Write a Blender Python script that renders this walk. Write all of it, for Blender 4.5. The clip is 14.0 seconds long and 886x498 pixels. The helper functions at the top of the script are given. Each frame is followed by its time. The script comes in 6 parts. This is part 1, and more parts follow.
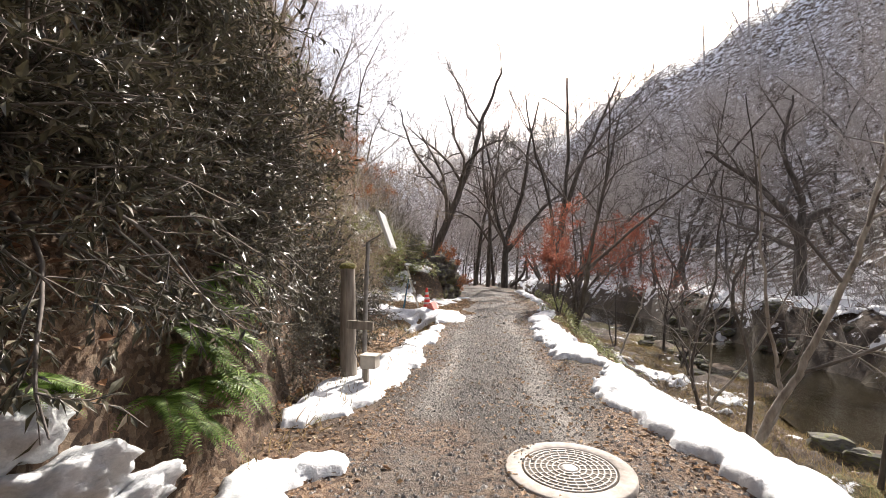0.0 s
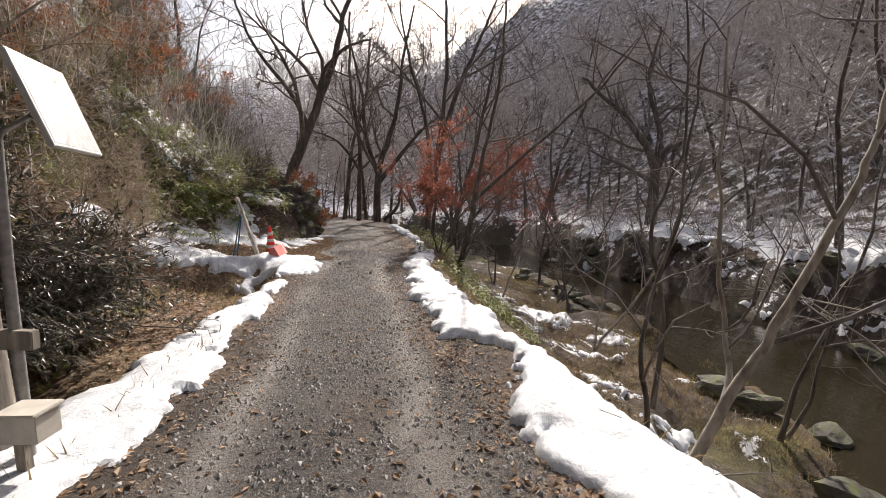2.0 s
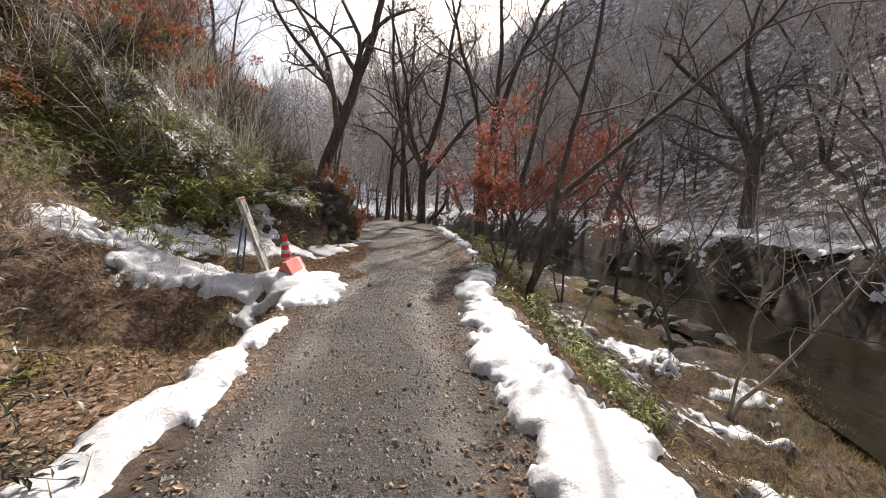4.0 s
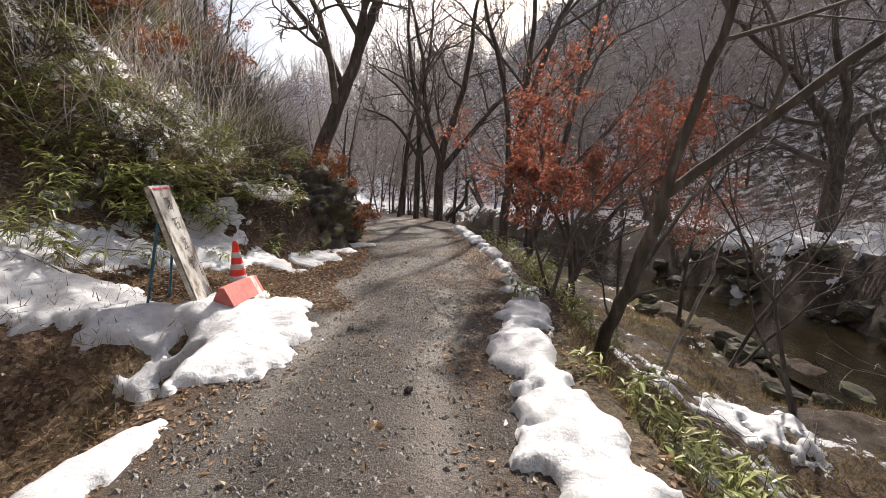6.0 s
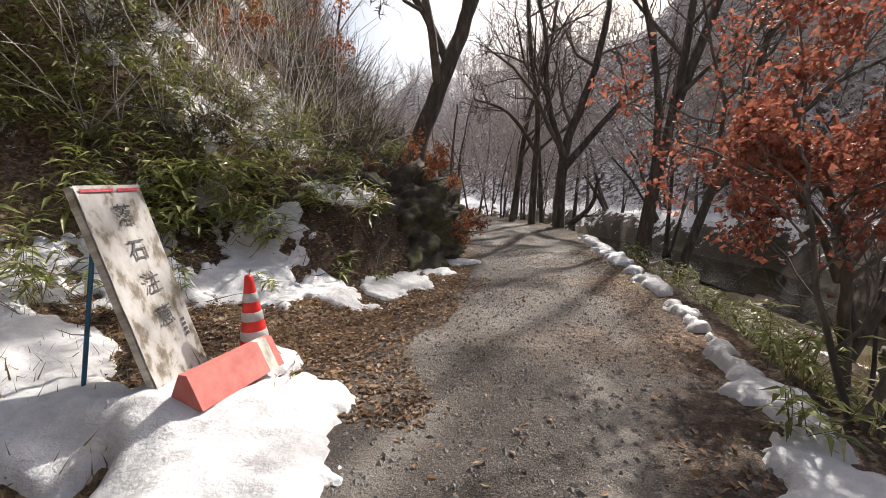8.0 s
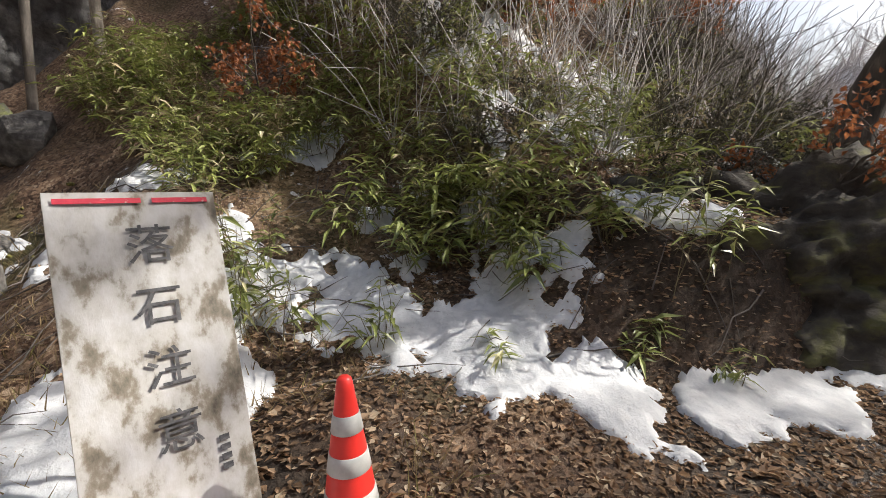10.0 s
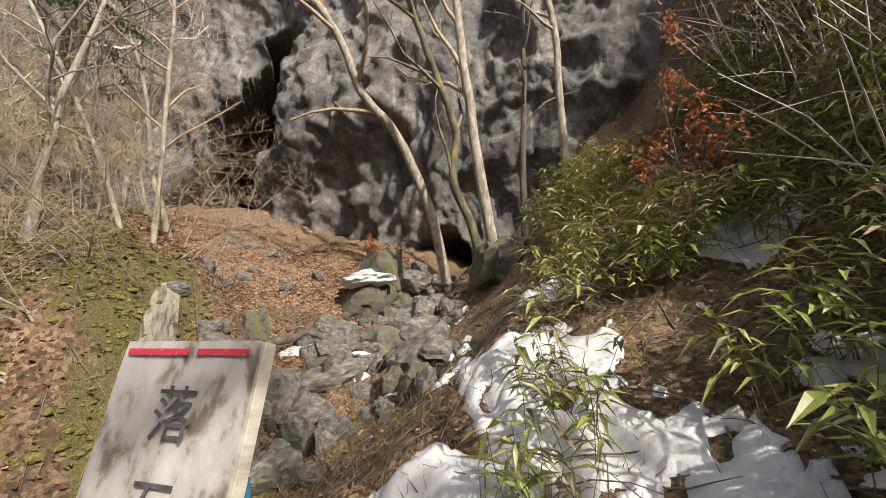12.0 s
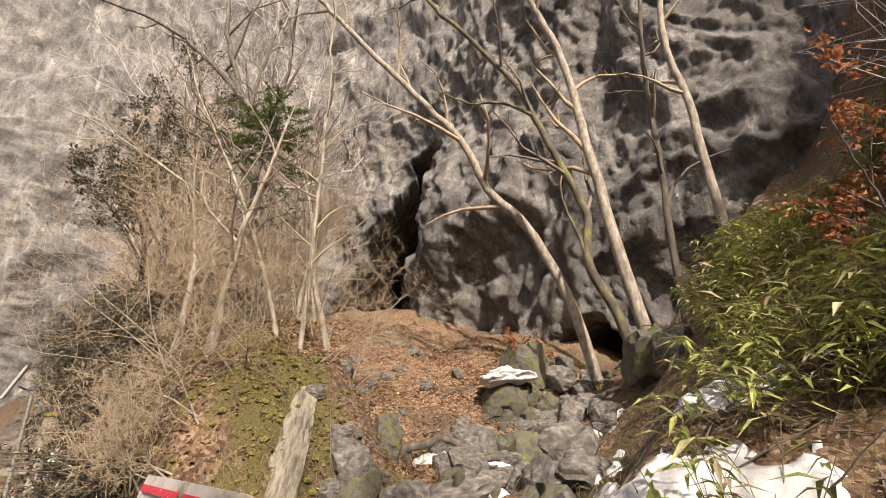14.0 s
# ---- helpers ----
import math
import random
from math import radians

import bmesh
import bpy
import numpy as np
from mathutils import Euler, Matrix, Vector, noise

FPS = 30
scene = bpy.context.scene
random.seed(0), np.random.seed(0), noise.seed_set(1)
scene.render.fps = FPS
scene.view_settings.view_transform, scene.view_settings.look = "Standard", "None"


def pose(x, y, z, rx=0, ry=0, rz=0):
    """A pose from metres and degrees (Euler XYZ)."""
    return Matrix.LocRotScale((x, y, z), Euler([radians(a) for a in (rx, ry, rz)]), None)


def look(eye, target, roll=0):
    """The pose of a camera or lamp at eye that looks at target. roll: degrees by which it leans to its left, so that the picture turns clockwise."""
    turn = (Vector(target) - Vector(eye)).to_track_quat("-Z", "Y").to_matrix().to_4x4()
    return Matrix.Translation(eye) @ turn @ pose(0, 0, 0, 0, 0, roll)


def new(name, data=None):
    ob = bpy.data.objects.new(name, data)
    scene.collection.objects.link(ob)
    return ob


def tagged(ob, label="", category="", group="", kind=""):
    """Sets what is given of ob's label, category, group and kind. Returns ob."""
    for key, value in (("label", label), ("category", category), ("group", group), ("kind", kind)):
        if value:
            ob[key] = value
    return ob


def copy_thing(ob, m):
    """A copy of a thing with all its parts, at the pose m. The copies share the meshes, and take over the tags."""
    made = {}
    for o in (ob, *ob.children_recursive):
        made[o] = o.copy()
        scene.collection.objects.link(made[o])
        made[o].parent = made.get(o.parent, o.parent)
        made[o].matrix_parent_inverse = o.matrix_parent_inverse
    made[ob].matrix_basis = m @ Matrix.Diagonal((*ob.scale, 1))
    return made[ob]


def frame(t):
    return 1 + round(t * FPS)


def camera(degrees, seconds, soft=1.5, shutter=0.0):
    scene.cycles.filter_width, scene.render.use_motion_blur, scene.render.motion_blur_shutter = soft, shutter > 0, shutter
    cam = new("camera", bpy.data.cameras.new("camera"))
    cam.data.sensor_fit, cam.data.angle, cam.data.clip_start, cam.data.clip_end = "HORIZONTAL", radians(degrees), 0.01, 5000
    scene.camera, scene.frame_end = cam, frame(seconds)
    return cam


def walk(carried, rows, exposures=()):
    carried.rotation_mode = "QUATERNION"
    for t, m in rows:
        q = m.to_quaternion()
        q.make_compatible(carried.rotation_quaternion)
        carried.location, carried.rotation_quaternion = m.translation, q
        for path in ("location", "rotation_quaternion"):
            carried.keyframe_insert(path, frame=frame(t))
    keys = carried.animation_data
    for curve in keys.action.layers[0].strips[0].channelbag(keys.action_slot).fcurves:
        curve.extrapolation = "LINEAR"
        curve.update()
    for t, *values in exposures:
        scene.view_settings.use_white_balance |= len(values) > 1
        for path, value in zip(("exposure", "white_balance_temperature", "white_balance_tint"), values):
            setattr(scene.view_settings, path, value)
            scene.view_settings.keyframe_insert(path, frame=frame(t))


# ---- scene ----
# camera and its walk
cam = camera(92.6, 14.0, soft=0.9)
walk(cam, [
    (0, look((0.001, 0.023, 1.463), (0.002, 2.022, 1.538), -0.4)),
    (0.5, look((0.196, 0.643, 1.441), (0.542, 2.611, 1.355), -0.6)),
    (1, look((0.309, 1.324, 1.432), (0.815, 3.25, 1.249), -0.5)),
    (1.5, look((0.462, 1.955, 1.417), (1.03, 3.859, 1.185), -0.4)),
    (2, look((0.551, 2.609, 1.442), (1.119, 4.51, 1.192), -0.4)),
    (2.5, look((0.759, 3.18, 1.415), (1.297, 5.089, 1.159), -0.3)),
    (3, look((0.801, 3.838, 1.448), (1.277, 5.763, 1.189), -0.5)),
    (5.3, look((1.261, 6.741, 1.412), (1.557, 8.702, 1.155), 0.0)),
    (5.5, look((1.302, 7.001, 1.398), (1.597, 8.961, 1.129), 0.1)),
    (6, look((1.328, 7.711, 1.389), (1.613, 9.671, 1.111), -0.1)),
    (6.5, look((1.42, 8.348, 1.393), (1.679, 10.31, 1.108), -0.1)),
    (7, look((1.383, 9.036, 1.395), (1.536, 11.01, 1.111), -0.0)),
    (7.2, look((1.383, 9.289, 1.396), (1.459, 11.269, 1.12), -0.2)),
    (9.3, look((1.262, 11.956, 1.349), (0.298, 13.69, 1.095), -0.2)),
    (9.5, look((1.204, 12.198, 1.354), (0.073, 13.829, 1.11), -0.2)),
    (10, look((0.946, 12.737, 1.382), (-0.654, 13.921, 1.184), -0.1)),
    (10.5, look((0.666, 13.229, 1.406), (-1.241, 13.82, 1.28), -0.2)),
    (11, look((0.323, 13.567, 1.458), (-1.677, 13.606, 1.425), -0.3)),
    (11.5, look((0.045, 13.847, 1.492), (-1.903, 13.406, 1.599), -0.2)),
    (12, look((-0.207, 14.002, 1.538), (-1.996, 13.149, 1.81), -0.1)),
    (12.5, look((-0.384, 14.024, 1.592), (-1.989, 12.906, 2.012), -0.2)),
    (13, look((-0.543, 14.085, 1.652), (-1.988, 12.817, 2.203), -0.1)),
    (13.5, look((-0.62, 14.119, 1.652), (-1.971, 12.792, 2.294), -0.0)),
    (14, look((-0.662, 14.139, 1.635), (-1.97, 12.791, 2.322), 0.3)),
], exposures=[(0.0, 1.4, 6200, 12), (0.7, 1.15, 6200, 12), (1.5, 0.85, 6200, 13), (7.0, 0.9, 6300, 13), (9.5, 0.9, 6150, 10), (11.2, 0.85, 6050, 9), (12.3, 0.9, 6750, 13), (14.0, 1.0, 7050, 15)])

# world and sun
SUN_AZ, SUN_EL = radians(29), radians(40)      # azimuth measured from +y towards +x
world = bpy.data.worlds.new("world")
scene.world = world
world.use_nodes = True
wn = world.node_tree.nodes
sky = wn.new("ShaderNodeTexSky")
sky.sky_type = "NISHITA"
sky.sun_disc = False
sky.sun_elevation, sky.sun_rotation = SUN_EL, SUN_AZ
sky.dust_density, sky.air_density, sky.ozone_density = 6.0, 1.2, 0.6
wn["Background"].inputs["Strength"].default_value = 0.088
world.node_tree.links.new(sky.outputs[0], wn["Background"].inputs[0])
sun = new("sun", bpy.data.lights.new("sun", "SUN"))
sun.data.energy, sun.data.angle, sun.data.color = 4.0, radians(1.0), (1.0, 0.91, 0.78)
to_sun = Vector((math.sin(SUN_AZ) * math.cos(SUN_EL), math.cos(SUN_AZ) * math.cos(SUN_EL), math.sin(SUN_EL)))
sun.matrix_basis = look(to_sun * 60, (0, 0, 0))


# ---- numeric helpers ----
def hash2(ix, iy, seed):
    h = np.sin(ix * 127.1 + iy * 311.7 + seed * 74.7) * 43758.5453
    return h - np.floor(h)


def vnoise(x, y, seed=0):
    """Smooth value noise in 0..1."""
    x, y = np.asarray(x, float), np.asarray(y, float)
    ix, iy = np.floor(x), np.floor(y)
    fx, fy = x - ix, y - iy
    fx, fy = fx * fx * (3 - 2 * fx), fy * fy * (3 - 2 * fy)
    a, b = hash2(ix, iy, seed), hash2(ix + 1, iy, seed)
    c, d = hash2(ix, iy + 1, seed), hash2(ix + 1, iy + 1, seed)
    return (a * (1 - fx) + b * fx) * (1 - fy) + (c * (1 - fx) + d * fx) * fy


def fbm(x, y, octaves=4, seed=0):
    """Layered noise around 0, about -1..1."""
    total, amp = 0.0, 1.0
    for k in range(octaves):
        total = total + amp * (2 * vnoise(np.asarray(x) * 2 ** k, np.asarray(y) * 2 ** k, seed + 7 * k) - 1)
        amp *= 0.5
    return total


def step(a, b, v):
    u = np.clip((np.asarray(v, float) - a) / (b - a), 0, 1)
    return u * u * (3 - 2 * u)


def curve_of(pairs):
    xs, ys = zip(*pairs)
    return lambda v: np.interp(v, xs, ys)


# ---- plan: road edges, stream edges, gully ----
road_l = curve_of([(-30, -6), (-10, -1.8), (0, -1.2), (3, -0.95), (4.7, -0.6), (6.5, -0.22), (10, 0.0), (12.6, 0.3), (14, 0.1), (16, 0.45), (18.3, 0.95), (22, 0.6), (31, -0.4), (45, -8), (60, -20), (90, -40), (200, -90)])
road_r = curve_of([(-30, -2.5), (-10, 1.2), (0, 1.7), (3, 1.75), (5, 1.65), (6.5, 1.8), (8.2, 1.86), (11, 2.2), (12.7, 2.75), (15.7, 3.2), (24, 3.7), (31, 2.5), (45, -4.5), (60, -16.5), (90, -36), (200, -86)])
water_near = curve_of([(-40, 3), (-10, 5), (5, 6.4), (6.5, 7.2), (9, 8.3), (13, 9.5), (20, 10), (25, 10.4), (35, 9), (45, 4), (60, -7), (90, -26), (200, -76)])
water_far = curve_of([(-40, 8), (-10, 10), (5, 12), (8, 12.3), (11, 12), (17, 13), (21, 12.4), (30, 13.5), (45, 9), (60, -2), (90, -21), (200, -71)])
gully_y = curve_of([(-40, 8), (-12, 8.3), (-8.7, 9), (-5.5, 10), (-3, 10.3), (0, 10.2)])
gully_z = curve_of([(-40, 4.2), (-14, 3.0), (-12, 2.3), (-8.7, 0.7), (-5.5, 0.0), (-3, -0.6), (-0.8, -1.1), (0, -1.1)])
bank_foot = curve_of([(-30, -7), (-10, -2.6), (0, -1.75), (3, -1.5), (4, -1.55), (5, -1.6), (6.5, -1.75), (8, -1.8), (10, -1.9)])
hill_foot = curve_of([(11, -2.2), (12, -1.7), (14, -1.2), (15.5, -0.5), (17, 0.2), (20, 0.5), (24, 0.3), (31, -0.8), (45, -9.5), (60, -21.5), (90, -41.5), (200, -92)])
WATER_Z = -2.1


def height(x, y):
    """The ground's height in metres."""
    x, y = np.asarray(x, float), np.asarray(y, float)
    el, er = road_l(y), road_r(y)
    # road with two wheel tracks
    mid = (el + er) / 2
    road = 0.02 * np.exp(-((x - mid) / 0.4) ** 2) - 0.025 * (np.exp(-((x - mid - 0.72) / 0.22) ** 2) + np.exp(-((x - mid + 0.72) / 0.22) ** 2))
    # right: shoulder, bank, stream, far bank, terrace, hill
    wn_, wf = water_near(y), water_far(y)
    s0 = er + 0.75
    u = np.clip((x - s0) / np.maximum(wn_ - s0, 0.5), 0, 1)
    right = -2.15 * (1 - np.exp(-3.6 * u)) / (1 - math.exp(-3.6))
    right = right + (0.16 * fbm(x * 0.9, y * 0.9, 4, 3) + 0.09 * np.abs(fbm(x * 2.6, y * 2.6, 3, 4))) * step(0.02, 0.2, u)
    right = right - 0.45 * step(0, 0.8, x - wn_) * (1 - step(-0.6, 0.4, x - wf))
    rise = 1.75 * step(-0.2, 1.5, x - wf + 0.5 * fbm(x * 0.3, y * 0.4, 3, 9))
    right = right + (0.2 * fbm(x * 1.3, y * 1.3, 4, 33) + 0.12 * np.abs(fbm(x * 2.9, y * 2.9, 3, 34))) * step(-1.4, 0.2, x - wf) * step(6.0, 3.5, x - wf)
    right = right + rise + 0.03 * np.clip(x - wf, 0, 8)
    far = np.clip(x - wf - 6.5, 0, None)
    right = right + np.where(far > 0, 0.86 * far * far / (far + 5), 0)
    cap = 60 - 42 * step(42, 105, y)
    right = np.where(right > cap, cap + (right - cap) * 0.12, right) + 0.9 * fbm(x * 0.12, y * 0.12, 3, 5) * step(4, 14, far)
    # left, south of the gully
    gy, gz = gully_y(x), gully_z(x)
    ds, dn = gy - y, y - gy
    south = gz + 0.42 * np.clip(ds, 0, 9) + 0.12 * np.clip(ds - 9, 0, 25) + 1.9 * step(9.7, 8.3, y) * step(-5.6, -3.8, x) - 0.85 * step(-8.5, -11.5, x) * step(6.0, 2.5, y)
    face = bank_foot(y) - x + 0.14 * fbm(x * 1.1, y * 1.1, 3, 12)
    f = np.where(face > 0, 1 - np.exp(-np.clip(face, 0, None) / 0.36), 0)
    south = south * np.where(south > 0, f, 1)
    # left, north of the gully
    d = np.clip(hill_foot(y) - x, 0, None)
    north = 0.14 + 0.47 * d * d / (d + 1.0) + 0.012 * np.clip(d, 0, 14) ** 2 + 1.0 * step(15, 16.6, y) * step(0.0, 0.6, d)
    north = north + 0.5 * np.clip(d - 3.0, 0, None) * step(14.5, 19, y + 0.15 * np.clip(d - 3.0, 0, 12))
    north = north + 0.45 * np.clip(d - 1.2, 0, None) * step(17, 24, y)
    north = np.where(d > 14, north + 0.3 * (d - 14), north)
    north = np.where(north > 52, 52 + 0.15 * (north - 52), north)
    north = np.minimum(north, gz + 0.3 * np.clip(dn, 0, None) + 0.12 * np.clip(dn, 0, None) ** 2)
    left = np.where(y < gy, south, north)
    left = left + 0.16 * np.abs(fbm(x * 1.3, y * 1.3, 4, 25)) * step(-2.6, -4.2, x) * step(12.5, 10.5, y) - 0.06 * step(-2.6, -4.2, x) * step(12.5, 10.5, y)
    left = left + (0.14 * fbm(x * 0.8, y * 0.8, 4, 21) + 0.05 * fbm(x * 3.1, y * 3.1, 3, 23)) * step(0.3, 1.4, el - x)
    # closing ridge far ahead and behind
    ahead = 26 * step(70, 190, y + 0.25 * x) + 3 * fbm(x * 0.03, y * 0.03, 3, 31) * step(70, 120, y)
    behind = 30 * step(-18, -70, y)
    wl = step(0.25, 0.95, el - x)
    wr = step(0.45, 0.85, x - er)
    z = road * (1 - wl) * (1 - wr) + left * wl + right * wr
    z = z + 0.02 * fbm(x * 1.7, y * 1.7, 3, 41) * (1 - wl) * (1 - wr)
    return z + ahead + behind


# ---- mesh helpers ----
def mesh_of(name, verts, faces, material=None, smooth=True):
    """A mesh from points and one array of faces, or a list of such arrays."""
    me = bpy.data.meshes.new(name)
    groups = [np.asarray(f) for f in (faces if isinstance(faces, list) else [faces])]
    loops = np.concatenate([g.ravel() for g in groups]).astype(np.int32)
    sizes = np.concatenate([np.full(len(g), g.shape[1]) for g in groups])
    verts = np.asarray(verts, np.float32)
    me.vertices.add(len(verts))
    me.vertices.foreach_set("co", verts.ravel())
    me.loops.add(len(loops))
    me.loops.foreach_set("vertex_index", loops)
    me.polygons.add(len(sizes))
    me.polygons.foreach_set("loop_start", np.concatenate([[0], np.cumsum(sizes)[:-1]]).astype(np.int32))
    me.polygons.foreach_set("use_smooth", np.full(len(sizes), smooth))
    if material:
        me.materials.append(material)
    me.update(calc_edges=True)
    return me


def grid_faces(nx, ny):
    i = np.arange(nx - 1)[:, None] * ny + np.arange(ny - 1)[None, :]
    i = i.ravel()
    return np.stack([i, i + ny, i + ny + 1, i + 1], 1)


def part(name, me, parent, label=""):
    ob = new(name, me)
    ob.parent = parent
    return tagged(ob, label) if label else ob


# ---- materials ----
def material(name, rough=0.8):
    m = bpy.data.materials.new(name)
    m.use_nodes = True
    nt = m.node_tree
    b = nt.nodes["Principled BSDF"]
    b.inputs["Roughness"].default_value = rough
    return m, nt, b


def noise_node(nt, scale, detail=6.0, rough=0.6, coord="Object", stretch=None):
    tc = nt.nodes.new("ShaderNodeTexCoord")
    n = nt.nodes.new("ShaderNodeTexNoise")
    n.inputs["Scale"].default_value, n.inputs["Detail"].default_value, n.inputs["Roughness"].default_value = scale, detail, rough
    src = tc.outputs[coord]
    if stretch:
        mp = nt.nodes.new("ShaderNodeMapping")
        mp.inputs["Scale"].default_value = stretch
        nt.links.new(src, mp.inputs[0])
        src = mp.outputs[0]
    nt.links.new(src, n.inputs["Vector"])
    return n.outputs["Fac"]


def ramp(nt, fac, stops):
    r = nt.nodes.new("ShaderNodeValToRGB")
    els = r.color_ramp.elements
    while len(els) < len(stops):
        els.new(0.5)
    for e, (p, c) in zip(els, stops):
        e.position, e.color = p, (*c, 1) if len(c) == 3 else c
    nt.links.new(fac, r.inputs[0])
    return r.outputs[0]


def mix(nt, fac, a, b, kind="MIX"):
    n = nt.nodes.new("ShaderNodeMix")
    n.data_type, n.blend_type = "RGBA", kind
    for sock, v in ((n.inputs[0], fac), (n.inputs[6], a), (n.inputs[7], b)):
        if hasattr(v, "links"):
            nt.links.new(v, sock)
        else:
            sock.default_value = v if isinstance(v, float) else (*v, 1)
    return n.outputs[2]


def maths(nt, op, a, b):
    n = nt.nodes.new("ShaderNodeMath")
    n.operation = op
    for sock, v in ((n.inputs[0], a), (n.inputs[1], b)):
        if hasattr(v, "links"):
            nt.links.new(v, sock)
        else:
            sock.default_value = v
    return n.outputs[0]


def bump(nt, b, fac, strength, dist):
    n = nt.nodes.new("ShaderNodeBump")
    n.inputs["Strength"].default_value, n.inputs["Distance"].default_value = strength, dist
    nt.links.new(fac, n.inputs["Height"])
    nt.links.new(n.outputs[0], b.inputs["Normal"])


def simple(name, stops, scale, rough=0.8, bump_d=0.01, bump_s=0.6, stretch=None, metal=0.0, detail=6.0, per_object=0.0):
    """A material of one noise-ramped colour with relief."""
    m, nt, b = material(name, rough)
    fac = noise_node(nt, scale, detail, 0.62, "Object", stretch)
    col = ramp(nt, fac, stops)
    if per_object:
        g = nt.nodes.new("ShaderNodeNewGeometry")
        v = ramp(nt, g.outputs["Random Per Island"], [(0, (1 - per_object,) * 3), (1, (1 + per_object,) * 3)])
        col = mix(nt, 1.0, col, v, "MULTIPLY")
    nt.links.new(col, b.inputs["Base Color"])
    b.inputs["Metallic"].default_value = metal
    if bump_d:
        bump(nt, b, fac, bump_s, bump_d)
    return m


def snow_material():
    m, nt, b = material("snow", 0.55)
    a = noise_node(nt, 9.0, 8.0, 0.65)
    c = noise_node(nt, 55.0, 4.0, 0.7)
    d = noise_node(nt, 2.2, 5.0, 0.6)
    col = ramp(nt, a, [(0.25, (0.46, 0.48, 0.51)), (0.6, (0.63, 0.64, 0.655))])
    dirt = ramp(nt, c, [(0.6, (1, 1, 1)), (0.68, (0.45, 0.38, 0.32))])
    col = mix(nt, ramp(nt, d, [(0.45, (0, 0, 0)), (0.7, (0.75, 0.75, 0.75))]), col, mix(nt, 1.0, col, dirt, "MULTIPLY"))
    nt.links.new(col, b.inputs["Base Color"])
    b.inputs["Subsurface Weight"].default_value = 0.0
    bump(nt, b, maths(nt, "ADD", a, maths(nt, "MULTIPLY", c, 0.25)), 0.7, 0.03)
    return m


def ground_material():
    """Gravel road, leaf litter, bare soil, moss and old snow, by the zones stored on the mesh."""
    m, nt, b = material("ground", 0.9)
    at = nt.nodes.new("ShaderNodeAttribute")
    at.attribute_name = "zones"
    sep = nt.nodes.new("ShaderNodeSeparateColor")
    nt.links.new(at.outputs["Color"], sep.inputs[0])
    gravel, leaf, moss, snow = sep.outputs[0], sep.outputs[1], sep.outputs[2], at.outputs["Alpha"]
    fine = noise_node(nt, 60.0, 5.0, 0.7)
    grit = noise_node(nt, 160.0, 3.0, 0.7)
    midn = noise_node(nt, 7.0, 6.0, 0.65)
    big = noise_node(nt, 0.9, 6.0, 0.6)
    soil = ramp(nt, midn, [(0.3, (0.025, 0.019, 0.014)), (0.55, (0.064, 0.048, 0.036)), (0.75, (0.12, 0.094, 0.07))])
    soil = mix(nt, 1.0, soil, ramp(nt, fine, [(0.3, (0.55, 0.55, 0.55)), (0.7, (1.4, 1.35, 1.3))]), "MULTIPLY")
    grav = ramp(nt, grit, [(0.38, (0.018, 0.016, 0.015)), (0.5, (0.06, 0.055, 0.051)), (0.61, (0.22, 0.203, 0.188))])
    grav = mix(nt, 1.0, grav, ramp(nt, fine, [(0.38, (0.55, 0.54, 0.54)), (0.62, (1.5, 1.45, 1.4))]), "MULTIPLY")
    grav = mix(nt, 1.0, grav, ramp(nt, big, [(0.3, (0.62, 0.61, 0.6)), (0.7, (1.15, 1.12, 1.08))]), "MULTIPLY")
    tc = nt.nodes.new("ShaderNodeTexCoord")
    vo = nt.nodes.new("ShaderNodeTexVoronoi")
    vo.inputs["Scale"].default_value = 26.0
    nt.links.new(tc.outputs["Object"], vo.inputs["Vector"])
    sv = nt.nodes.new("ShaderNodeSeparateColor")
    nt.links.new(vo.outputs["Color"], sv.inputs[0])
    litter = ramp(nt, sv.outputs[0], [(0.0, (0.06, 0.035, 0.022)), (0.4, (0.17, 0.1, 0.06)), (0.75, (0.28, 0.18, 0.11)), (1.0, (0.4, 0.3, 0.21))])
    litter = mix(nt, 1.0, litter, ramp(nt, fine, [(0.3, (0.6, 0.6, 0.6)), (0.7, (1.25, 1.25, 1.25))]), "MULTIPLY")
    mos = ramp(nt, fine, [(0.36, (0.035, 0.033, 0.012)), (0.64, (0.18, 0.16, 0.045))])
    col = mix(nt, leaf, soil, litter)
    col = mix(nt, moss, col, mos)
    ad = nt.nodes.new("ShaderNodeAttribute")
    ad.attribute_name = "pale_road"
    pale = ramp(nt, grit, [(0.38, (0.11, 0.1, 0.092)), (0.62, (0.38, 0.352, 0.315))])
    grav = mix(nt, maths(nt, "MULTIPLY", ad.outputs["Fac"], 0.95), grav, pale)
    col = mix(nt, gravel, col, grav)
    sn = maths(nt, "ADD", snow, maths(nt, "MULTIPLY", maths(nt, "SUBTRACT", noise_node(nt, 1.6, 8.0, 0.68), 0.5), 2.6))
    sf = ramp(nt, sn, [(0.62, (0, 0, 0)), (0.68, (1, 1, 1))])
    has = ramp(nt, snow, [(0.02, (0, 0, 0)), (0.06, (1, 1, 1))])
    sf = mix(nt, 1.0, sf, has, "MULTIPLY")
    col = mix(nt, sf, col, (0.8, 0.81, 0.83))
    nt.links.new(col, b.inputs["Base Color"])
    hgt = maths(nt, "ADD", maths(nt, "MULTIPLY", midn, 1.2), maths(nt, "MULTIPLY", fine, 0.5))
    hgt = maths(nt, "ADD", hgt, maths(nt, "MULTIPLY", grit, 0.2))
    bump(nt, b, hgt, 1.0, 0.05)
    return m


